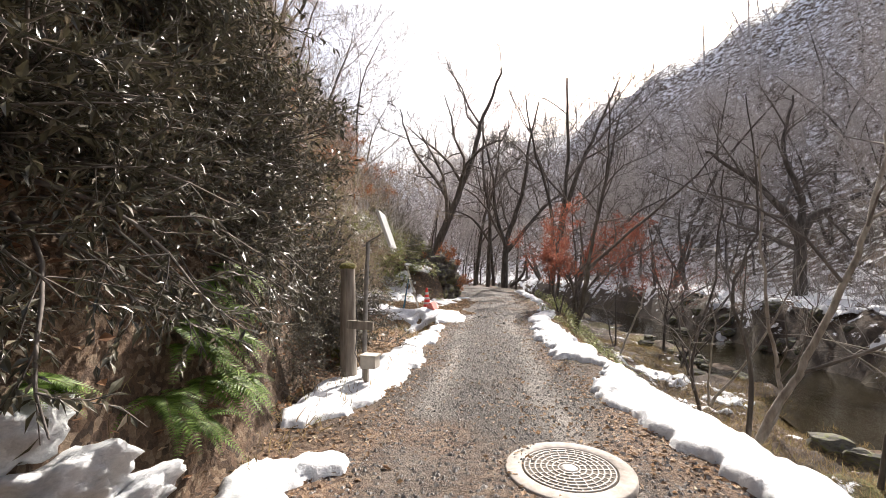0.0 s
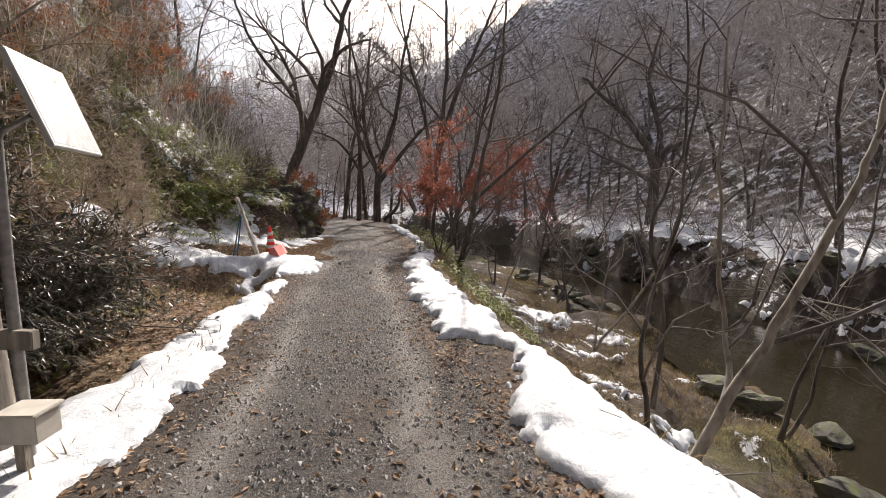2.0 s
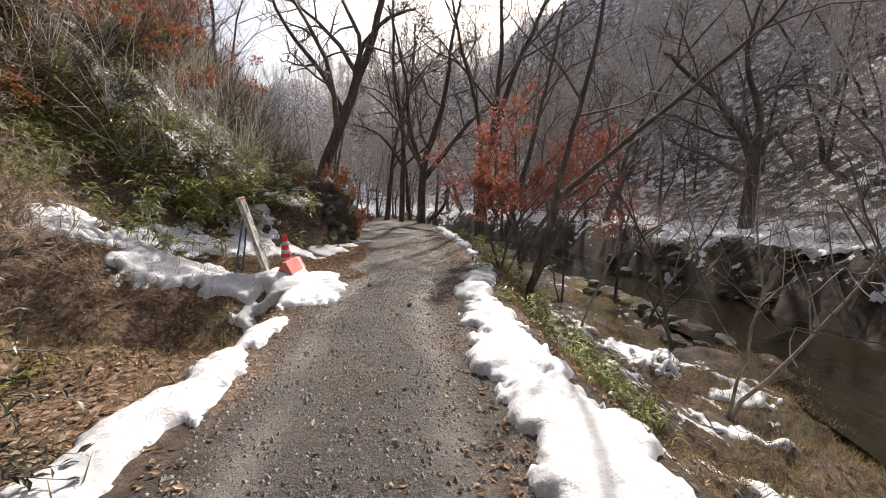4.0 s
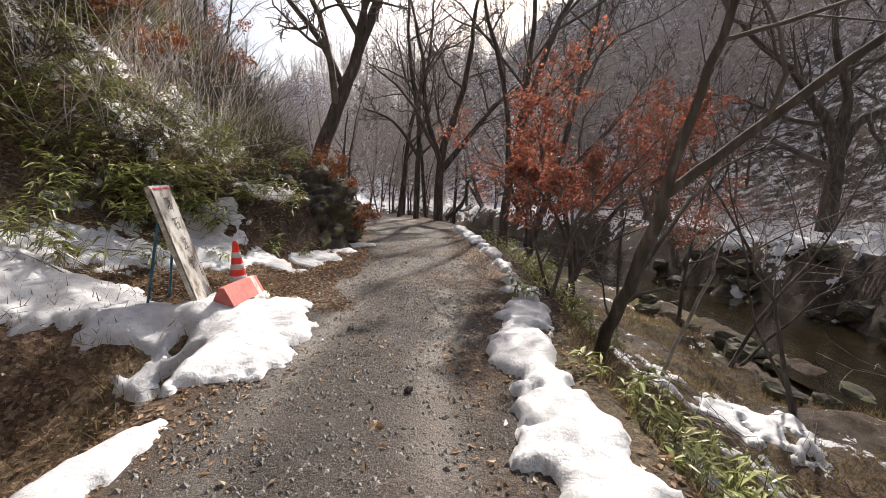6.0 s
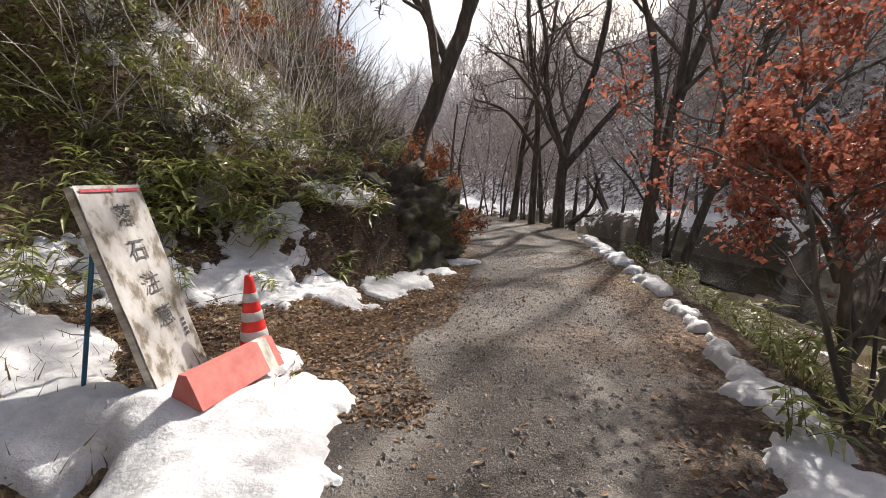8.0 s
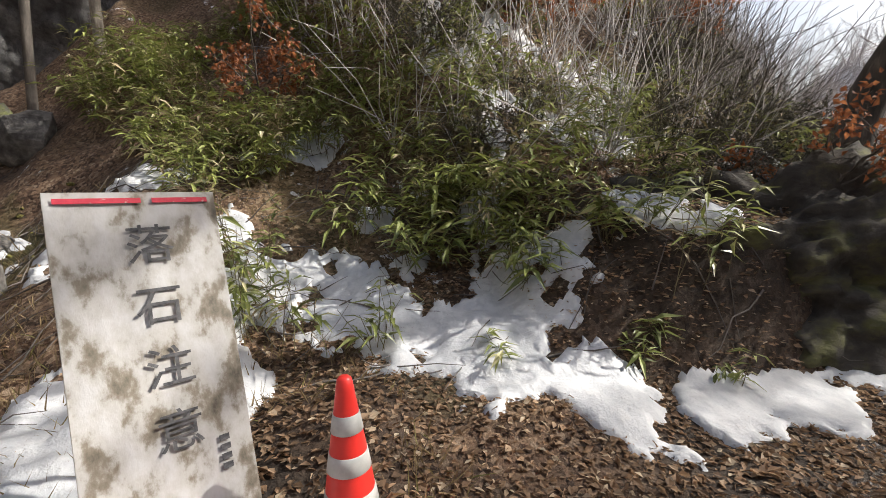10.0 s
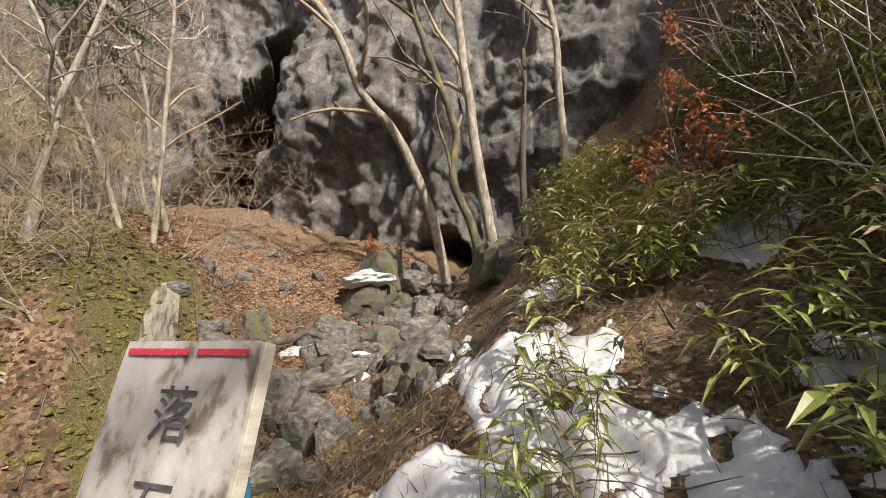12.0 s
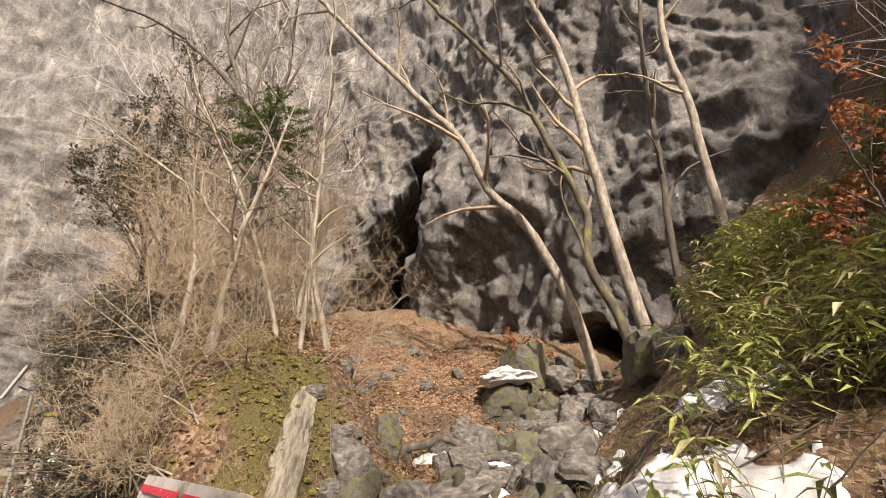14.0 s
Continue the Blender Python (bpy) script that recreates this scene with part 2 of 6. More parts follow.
def cliff_material():
    """Grey limestone: broad tone, vertical water streaks, fine pitting."""
    m, nt, b = material("limestone", 0.85)
    broad = noise_node(nt, 0.22, 6.0, 0.62)
    streak = noise_node(nt, 1.5, 12.0, 0.68, "Object", (1, 1, 0.3))
    fine = noise_node(nt, 5.0, 14.0, 0.78)
    pale = noise_node(nt, 1.1, 9.0, 0.7, "Object", (1, 1, 0.12))
    col = ramp(nt, streak, [(0.28, (0.06, 0.06, 0.064)), (0.46, (0.15, 0.149, 0.152)), (0.6, (0.23, 0.228, 0.226)), (0.76, (0.38, 0.37, 0.36))])
    col = mix(nt, 1.0, col, ramp(nt, broad, [(0.35, (0.62, 0.62, 0.64)), (0.65, (1.3, 1.27, 1.22))]), "MULTIPLY")
    col = mix(nt, ramp(nt, pale, [(0.58, (0, 0, 0)), (0.68, (0.7, 0.7, 0.7))]), col, (0.5, 0.49, 0.47))
    col = mix(nt, 1.0, col, ramp(nt, fine, [(0.36, (0.5, 0.5, 0.5)), (0.64, (1.35, 1.35, 1.35))]), "MULTIPLY")
    nt.links.new(col, b.inputs["Base Color"])
    bump(nt, b, maths(nt, "ADD", maths(nt, "MULTIPLY", streak, 0.7), fine), 1.0, 0.16)
    return m


M_SNOW = snow_material()
M_GROUND = ground_material()
M_BARK = simple("bark", [(0.3, (0.035, 0.03, 0.026)), (0.55, (0.1, 0.086, 0.074)), (0.75, (0.24, 0.215, 0.185))], 9.0, 0.9, 0.02, 0.8, (1, 1, 0.22))
M_PALE_BARK = simple("pale_bark", [(0.3, (0.12, 0.1, 0.08)), (0.55, (0.3, 0.27, 0.23)), (0.75, (0.46, 0.43, 0.38))], 12.0, 0.9, 0.012, 0.7, (1, 1, 0.35))
M_TWIG = simple("twig", [(0.3, (0.07, 0.06, 0.054)), (0.7, (0.2, 0.175, 0.155))], 6.0, 0.9, 0.0)
M_MOSSY_BARK = simple("mossy_bark", [(0.3, (0.035, 0.03, 0.026)), (0.5, (0.1, 0.09, 0.07)), (0.62, (0.17, 0.16, 0.05)), (0.78, (0.26, 0.23, 0.17))], 5.0, 0.95, 0.02, 0.9, (1, 1, 0.4))
# twig colour lightened to pale grey: valley haze put into the base colour
M_HAZED_TWIG = simple("hazed_twig", [(0.3, (0.32, 0.3, 0.295)), (0.7, (0.54, 0.51, 0.5))], 3.0, 0.95, 0.0)
M_ROCK = simple("rock", [(0.3, (0.04, 0.038, 0.034)), (0.5, (0.12, 0.113, 0.105)), (0.72, (0.27, 0.257, 0.24))], 3.0, 0.85, 0.06, 0.9, None, 0.0, 10.0)
M_CLIFF = cliff_material()

# ---- ground sheet ----
def spaced(lo, hi, fine_lo, fine_hi, fine, grow=1.12):
    v = list(np.arange(fine_lo, fine_hi + fine / 2, fine))
    s = fine
    while v[-1] < hi:
        s *= grow
        v.append(v[-1] + s)
    s = fine
    while v[0] > lo:
        s *= grow
        v.insert(0, v[0] - s)
    return np.array(v)


def zones_of(x, y):
    el, er = road_l(y), road_r(y)
    edge = 0.12 * fbm(x * 2.3, y * 2.3, 3, 51)
    gravel = step(-0.05, 0.3, x - el + edge) * step(-0.05, 0.25, er + 0.15 - x + edge)
    left = step(0.0, 0.8, el - x + edge)
    leafy = np.clip(0.35 + 0.7 * fbm(x * 0.7, y * 0.7, 3, 53) + 0.4 * left, 0, 1)
    leafy = np.where(x < -3, np.clip(leafy + 0.3 * (y < 9), 0, 1), leafy)
    moss = np.clip(0.75 * fbm(x * 0.9, y * 0.9, 4, 57) - 0.15, 0, 1)
    moss = moss * np.where((x > er + 1.2) & (x < water_near(y) + 1), 0.5 + 2.4 * step(2.2, 0.6, water_near(y) - x), 0.6) * (1 - gravel) * (1 - step(0.3, 1.5, x - water_far(y)))
    moss = np.clip(moss + 0.9 * step(-4.4, -3.4, x) * step(-1.2, -1.8, x) * step(5.2, 6.6, y) * step(10.6, 9.8, y) * step(-0.05, 0.5, fbm(x * 1.6, y * 1.6, 4, 58)), 0, 1)
    moss = np.clip(moss + 0.5 * step(-3.5, -5, x) * (y > gully_y(x) - 2) * (y < gully_y(x) + 2) * step(0.1, 0.5, fbm(x * 1.9, y * 1.9, 4, 56)), 0, 1)
    far_r = step(0.5, 3, x - water_far(y))
    hill_l = step(0.3, 2, hill_foot(y) - x) * (y > gully_y(x) + 0.8)
    bank_r = step(er + 1.0, er + 2.0, x) * (1 - far_r)
    # old snow; its cover beyond the stream is raised to imitate haze too
    snow = 0.58 * far_r - 0.05 * step(7, 12, x - water_far(y)) + 0.36 * hill_l + 0.36 * bank_r + 0.1 * step(25, 40, y)
    snow = np.where(y < 4, snow * step(-6, 4, x), snow)
    snow = np.where((x < -3.5) & (y < 16), snow * 0.8, snow)
    terrace = step(1.2, 2.4, x - water_far(y)) * step(9, 5, x - water_far(y))
    snow = np.clip(snow + 0.35 * terrace, 0, 1) * (1 - gravel)
    inw = step(-0.2, 0.4, x - water_near(y)) * step(0.6, -0.2, x - water_far(y))
    snow = snow * (1 - inw)
    brown = np.clip(0.55 * fbm(x * 1.3, y * 1.3, 4, 59) + 0.35 * step(6.5, 3.0, y) + 0.5 * step(0.45, 0.1, np.minimum(x - el, er - x)) - 0.1, 0, 0.75)
    hillside = step(3, 9, x - water_far(y))
    leafy = leafy * (1 - 0.45 * hillside)
    farbank = step(-0.8, -0.2, x - water_far(y)) * step(2.0, 1.2, x - water_far(y))
    leafy = leafy * (1 - farbank) * np.where((x < bank_foot(y) + 0.1) & (x > -3.6) & (y < 8), 0.6, 1.0)
    leafy = leafy * (1 - 0.85 * step(15.3, 16.2, y) * step(22, 20, y) * step(0.1, 0.4, hill_foot(y) - x) * step(2.2, 1.4, hill_foot(y) - x))
    leafy = leafy * (1 - 0.6 * step(er + 0.8, er + 1.6, x) * (1 - far_r))
    gravel = gravel * (1 - brown)
    leafy = np.where(gravel + brown > 0.9, np.maximum(leafy, brown), leafy)
    return np.stack([gravel, leafy, np.clip(moss, 0, 1), snow], -1)


gx = spaced(-260, 300, -6.0, 7.0, 0.09)
gy_ = spaced(-200, 420, -2.0, 21.0, 0.1)
GX, GY = np.meshgrid(gx, gy_, indexing="ij")
GZ = height(GX, GY)
gv = np.stack([GX, GY, GZ], -1).reshape(-1, 3)
ground = new("ground", mesh_of("ground", gv, grid_faces(len(gx), len(gy_)), M_GROUND))


def h1(x, y):
    """The height of the ground sheet itself at one place."""
    i = min(max(int(np.searchsorted(gx, x)) - 1, 0), len(gx) - 2)
    j = min(max(int(np.searchsorted(gy_, y)) - 1, 0), len(gy_) - 2)
    u, v = (x - gx[i]) / (gx[i + 1] - gx[i]), (y - gy_[j]) / (gy_[j + 1] - gy_[j])
    return float((GZ[i, j] * (1 - u) + GZ[i + 1, j] * u) * (1 - v) + (GZ[i, j + 1] * (1 - u) + GZ[i + 1, j + 1] * u) * v)


za = ground.data.attributes.new("zones", "FLOAT_COLOR", "POINT")
za.data.foreach_set("color", zones_of(GX, GY).reshape(-1))
mid_ = (road_l(GY) + road_r(GY)) / 2
off = GX - mid_ + 0.08 * fbm(GX * 0.5, GY * 0.5, 3, 77)
# paler gravel: two wheel tracks, and broad patches beyond y = 11.5
pale_road = np.exp(-((np.abs(off) - 0.62) / 0.17) ** 2) * np.clip(0.7 + 0.7 * fbm(GX * 1.1, GY * 0.6, 3, 79), 0, 1)
pale_road = np.maximum(pale_road, 1.0 * step(11.5, 15, GY) * step(0.0, 0.4, fbm(GX * 0.6, GY * 0.6, 3, 78) + 0.3))
pale_road = pale_road * step(0.05, 0.4, GX - road_l(GY)) * step(0.05, 0.4, road_r(GY) - GX)
da = ground.data.attributes.new("pale_road", "FLOAT", "POINT")
da.data.foreach_set("value", pale_road.reshape(-1).astype(np.float32))
tagged(ground, "gravel road between leaf-littered banks with patches of old snow", "ground", kind="structure")

# ---- water ----
ys = np.arange(-40, 62, 0.8)
wv, wf_ = [], []
for yy in ys:
    a, c = water_near(yy) - 0.8, water_far(yy) + 0.8
    for k in range(7):
        wv.append((a + (c - a) * k / 6, yy, WATER_Z))
M_WATER, nt, b = material("stream_water", 0.05)
b.inputs["Base Color"].default_value = (0.022, 0.018, 0.01, 1)
b.inputs["IOR"].default_value = 1.33
wn1 = noise_node(nt, 3.5, 5.0, 0.6, "Object", (1.0, 0.35, 1.0))
bump(nt, b, wn1, 0.4, 0.05)
water = new("water", mesh_of("water", wv, grid_faces(len(ys), 7), M_WATER))
tagged(water, "shallow dark brown stream running over stones", "water", kind="structure")

# ---- cliff with the cave ----
def spline(points, n):
    p = np.array(points, float)
    out = []
    for i in range(len(p) - 1):
        p0, p1, p2, p3 = p[max(i - 1, 0)], p[i], p[i + 1], p[min(i + 2, len(p) - 1)]
        for t in np.linspace(0, 1, n, endpoint=False):
            out.append(0.5 * (2 * p1 + (p2 - p0) * t + (2 * p0 - 5 * p1 + 4 * p2 - p3) * t * t + (3 * p1 - p0 - 3 * p2 + p3) * t ** 3))
    out.append(p[-1])
    return np.array(out)


foot = spline([(-14.5, 21), (-13.4, 16), (-13.0, 12), (-12.9, 8), (-13.9, 4), (-14.8, 0), (-15.2, -4), (-14.2, -9), (-11.5, -15), (-7, -21), (0, -26), (10, -30)], 34)
tang = np.gradient(foot, axis=0)
tang /= np.linalg.norm(tang, axis=1)[:, None]
norm_out = np.stack([-tang[:, 1], tang[:, 0]], 1)          # towards the road
cz = np.concatenate([np.linspace(-1.0, 22, 190), np.linspace(22.3, 50, 80)])
arc = np.concatenate([[0], np.cumsum(np.linalg.norm(np.diff(foot, axis=0), axis=1))])
U, Z = np.meshgrid(arc, cz, indexing="ij")
FY = np.repeat(foot[:, 1][:, None], len(cz), 1)


def ridged(u, v, octaves, seed):
    """Sharp-crested folds, 0..about 1.9."""
    total, amp = 0.0, 1.0
    for k in range(octaves):
        total = total + amp * (1 - np.abs(2 * vnoise(u * 2 ** k + 3.7 * k, v * 2 ** k, seed + 5 * k) - 1)) ** 2
        amp *= 0.48
    return total


warp = 1.2 * fbm(U * 0.22, Z * 0.2, 3, 61)
bulge = 1.1 * fbm(U * 0.16 + 0.2 * warp, Z * 0.13 + 0.2 * warp, 3, 63)
bulge += 0.75 * (ridged(U * 0.27 + 0.35 * warp, Z * 0.13 + 0.3 * warp, 5, 65) - 0.9)
bulge += 0.32 * (ridged(U * 0.8 - 0.35 * Z + 0.4 * warp, Z * 0.5 + 0.2 * U, 4, 66) - 0.9)
bulge += 0.1 * fbm(U * 2.9, Z * 2.6, 4, 67)
# rounded buttress beside the cave, leaning out over its own foot
nose = np.exp(-((FY - 2.4) / 3.3) ** 2 - ((Z - 10.5) / 4.6) ** 2)
bulge += 1.9 * nose
bulge -= 0.05 * (Z - 9) * step(9, 24, Z)
# tall three-cornered cave mouth
edge_r = -2.3 - FY + 0.35 * fbm(U * 0.9, Z * 0.7, 3, 69)
edge_l = FY + 4.3 + 0.46 * (17.0 - Z) + 0.5 * fbm(U * 0.7, Z * 0.6, 3, 70)
mouth = np.minimum(edge_r, edge_l)
deep = 15.0 * step(0.0, 0.8, mouth) * step(17.6, 16.4, Z)
# low cave where the gully begins
crack = np.sqrt(((FY - 7.3) / 1.25) ** 2 + ((Z - 3.0) / 1.25) ** 2) + 0.14 * fbm(U * 1.6, Z * 1.6, 3, 71)
bulge -= 4.5 * step(1.12, 0.8, crack)
# arched hollow with a hanging rib
arch = np.sqrt(((FY - 4.4 - 0.3 * (Z - 6)) / 2.0) ** 2 + ((Z - 5.6) / 2.9) ** 2) + 0.1 * fbm(U, Z, 3, 73)
bulge -= 0.4 * step(1.08, 0.8, arch) - 0.25 * np.exp(-((arch - 1.14) / 0.09) ** 2)
CX = foot[:, 0][:, None] + norm_out[:, 0][:, None] * bulge - 0.72 * deep
CY = foot[:, 1][:, None] + norm_out[:, 1][:, None] * bulge - 0.69 * deep
cliff = new("cliff", mesh_of("cliff", np.stack([CX, CY, Z], -1).reshape(-1, 3), grid_faces(len(foot), len(cz)), M_CLIFF))
tagged(cliff, "grey weathered limestone cliff with a dark cave mouth", "cliff", kind="structure")

# ---- tubes, leaves and trees ----
class Soup:
    """Collects vertices and faces for one mesh."""

    def __init__(self):
        self.v, self.f, self.n = [], [], 0

    def add(self, verts, faces):
        self.v.append(np.asarray(verts, float))
        self.f.append(np.asarray(faces) + self.n)
        self.n += len(verts)

    def tube(self, pts, radii, sides):
        pts = np.asarray(pts, float)
        t = np.gradient(pts, axis=0)
        t /= np.linalg.norm(t, axis=1)[:, None] + 1e-9
        ref = np.array([0.3, 0.9, 0.1]) if abs(t[0, 2]) > 0.8 else np.array([0, 0, 1.0])
        a = np.cross(t, ref)
        a /= np.linalg.norm(a, axis=1)[:, None] + 1e-9
        c = np.cross(t, a)
        ang = np.arange(sides) * 2 * math.pi / sides
        r = np.asarray(radii)[:, None, None]
        ring = pts[:, None, :] + r * (np.cos(ang)[None, :, None] * a[:, None, :] + np.sin(ang)[None, :, None] * c[:, None, :])
        n = len(pts)
        i = (np.arange(n - 1)[:, None] * sides + np.arange(sides)[None, :]).ravel()
        j = (np.arange(n - 1)[:, None] * sides + (np.arange(sides)[None, :] + 1) % sides).ravel()
        self.add(ring.reshape(-1, 3), np.stack([i, j, j + sides, i + sides], 1))

    def mesh(self, name, mat, smooth=True):
        return mesh_of(name, np.concatenate(self.v), self.f, mat, smooth)


def unit(v):
    return v / (np.linalg.norm(v) + 1e-9)


def limb(rng, start, direction, length, r0, r1, segs, wander=0.18, lift=0.0):
    """A crooked limb: its points and radii."""
    pts, d = [np.array(start, float)], unit(np.array(direction, float))
    for _ in range(segs):
        d = unit(d + rng.normal(0, wander, 3) + np.array([0, 0, lift]))
        pts.append(pts[-1] + d * length / segs)
    return np.array(pts), np.linspace(r0, r1, segs + 1) ** 1.0


def sprout(rng, wood, twigs, pts, radii, level, spread=0.8, lift=0.05, count=(4, 5, 5), shrink=0.62, thin=0.004, tips=None):
    """Side branches along a limb, down to the twigs."""
    n = count[min(level, len(count) - 1)]
    total = np.linalg.norm(np.diff(pts, axis=0), axis=1).sum()
    for k in range(n):
        s = 0.28 + 0.7 * (k + rng.random()) / n
        f = s * (len(pts) - 1)
        i = min(int(f), len(pts) - 2)
        at = pts[i] + (pts[i + 1] - pts[i]) * (f - i)
        r = (radii[i] + (radii[i + 1] - radii[i]) * (f - i)) * 0.62
        along = unit(pts[i + 1] - pts[i])
        side = unit(np.cross(along, rng.normal(0, 1, 3)))
        d = unit(along * (1 - 0.45 * spread) + side * spread + np.array([0, 0, lift]))
        ln = total * shrink * (0.65 + 0.6 * rng.random()) * (1.1 - 0.5 * s)
        last = level >= len(count) - 1
        p, q = limb(rng, at, d, ln, max(r, thin), max(thin * 0.5, r * 0.25), 4 if not last else 3, 0.22, lift)
        (wood if level == 0 else twigs).tube(p, q, 5 if level == 0 else 3)
        if not last:
            sprout(rng, wood, twigs, p, q, level + 1, spread, lift, count, shrink, thin, tips)
        elif tips is not None:
            tips.append(p)


def bare_tree(seed, tall, radius, lean=(0, 0, 1), stems=1, count=(5, 5, 5), bark=None, twig=None, wander=0.13, thin=0.004, label="", spread=0.75, name="bare_tree", trunk_segs=9):
    """A leafless tree: an Empty with a trunk and a crown of twigs."""
    rng = np.random.default_rng(seed)
    wood, twigs = Soup(), Soup()
    for k in range(stems):
        d = unit(np.array(lean) + (rng.normal(0, 0.22, 3) * (k > 0)))
        p, q = limb(rng, (0.12 * k, 0.05 * k, -0.25), d, tall * (1 - 0.15 * k), radius * (1 - 0.2 * k), radius * 0.18, trunk_segs, wander, 0.04)
        q = np.array(q)
        q[0] *= 1.5
        q[1] *= 1.12
        wood.tube(p, q, 9)
        sprout(rng, twigs, twigs, p, q, 0, spread, 0.07, count, 0.5, thin)
    base = new(name)
    part("stem" if stems > 1 else "trunk", wood.mesh("trunk", bark or M_BARK), base)
    tagged(part("crown", twigs.mesh("crown", twig or M_TWIG), base), kind="stuff")
    return tagged(base, label, "tree", "bare trees of the valley")


def leaf_soup(soup, pos, direction, up, length, width, droop=0.25):
    """Folded, pointed leaves, one for each row of pos."""
    pos, d = np.asarray(pos, float), np.asarray(direction, float)
    d = d / (np.linalg.norm(d, axis=1)[:, None] + 1e-9)
    side = np.cross(d, up)
    side /= np.linalg.norm(side, axis=1)[:, None] + 1e-9
    nrm = np.cross(side, d)
    L, W = np.asarray(length)[:, None], np.asarray(width)[:, None]
    mid = pos + d * L * 0.45
    v = np.stack([pos, mid + side * W * 0.5 + nrm * W * 0.18, mid - nrm * W * 0.05, mid - side * W * 0.5 + nrm * W * 0.18, pos + d * L - nrm * L * droop], 1)
    n = len(pos)
    base = (np.arange(n) * 5)[:, None, None]
    f = base + np.array([[0, 1, 2], [0, 2, 3], [1, 4, 2], [2, 4, 3]])[None]
    soup.add(v.reshape(-1, 3), f.reshape(-1, 3))


def leaf_material(name, dark, light, rough=0.5, odd=None, thin=0.42):
    m, nt, b = material(name, rough)
    g = nt.nodes.new("ShaderNodeNewGeometry")
    stops = [(0.0, dark), (0.85, light)] + ([(1.0, odd)] if odd else [])
    col = ramp(nt, g.outputs["Random Per Island"], stops)
    col = mix(nt, 1.0, col, ramp(nt, noise_node(nt, 25.0, 3.0), [(0.3, (0.75, 0.75, 0.75)), (0.7, (1.2, 1.2, 1.2))]), "MULTIPLY")
    nt.links.new(col, b.inputs["Base Color"])
    tr = nt.nodes.new("ShaderNodeBsdfTranslucent")
    nt.links.new(col, tr.inputs[0])
    ms = nt.nodes.new("ShaderNodeMixShader")
    ms.inputs[0].default_value = thin
    nt.links.new(b.outputs[0], ms.inputs[1])
    nt.links.new(tr.outputs[0], ms.inputs[2])
    nt.links.new(ms.outputs[0], nt.nodes["Material Output"].inputs[0])
    return m


M_SASA = leaf_material("bamboo_leaf", (0.13, 0.155, 0.04), (0.37, 0.41, 0.12), 0.38, (0.58, 0.52, 0.33), 0.2)
M_STEM = simple("stem", [(0.3, (0.09, 0.075, 0.035)), (0.7, (0.2, 0.17, 0.08))], 8.0, 0.7, 0.0)
M_DEAD_SASA = leaf_material("withered_bamboo_leaf", (0.16, 0.12, 0.06), (0.4, 0.33, 0.2), 0.6, None, 0.2)
M_EVER = leaf_material("evergreen_leaf", (0.03, 0.03, 0.02), (0.1, 0.09, 0.055), 0.33, (0.32, 0.27, 0.2), 0.12)
M_FERN = leaf_material("fern_leaf", (0.06, 0.11, 0.016), (0.17, 0.26, 0.05), 0.5)
M_RED = leaf_material("maple_leaf", (0.2, 0.065, 0.042), (0.46, 0.17, 0.11), 0.6, (0.33, 0.2, 0.13))
M_RUST = leaf_material("beech_leaf", (0.2, 0.07, 0.03), (0.42, 0.17, 0.07), 0.6)
M_CEDAR = leaf_material("needle", (0.045, 0.075, 0.02), (0.13, 0.18, 0.05), 0.5)
M_LITTER = leaf_material("dead_leaf", (0.11, 0.068, 0.04), (0.42, 0.28, 0.17), 0.75, (0.6, 0.5, 0.36))
M_RED_LITTER = leaf_material("oak_litter", (0.1, 0.045, 0.025), (0.36, 0.2, 0.11), 0.75, (0.6, 0.5, 0.38))
M_GRASS = leaf_material("dry_grass", (0.12, 0.085, 0.04), (0.36, 0.27, 0.14), 0.7, (0.2, 0.22, 0.06))
M_MOSS = simple("moss", [(0.3, (0.05, 0.048, 0.012)), (0.7, (0.2, 0.18, 0.045))], 40.0, 0.95, 0.015, 1.0)
M_GRAVEL = simple("gravel_stone", [(0.3, (0.085, 0.08, 0.076)), (0.7, (0.29, 0.277, 0.26))], 20.0, 0.85, 0.0, per_object=0.35)

# ---- snow on the verges and slopes ----
def blobs(x, y, spots):
    """A field over 0 inside the union of soft discs (x, y, radius)."""
    f = np.full(np.shape(x), -1.0)
    for cx, cy, r in spots:
        f = np.maximum(f, 1 - np.sqrt((x - cx) ** 2 + (y - cy) ** 2) / r)
    return f


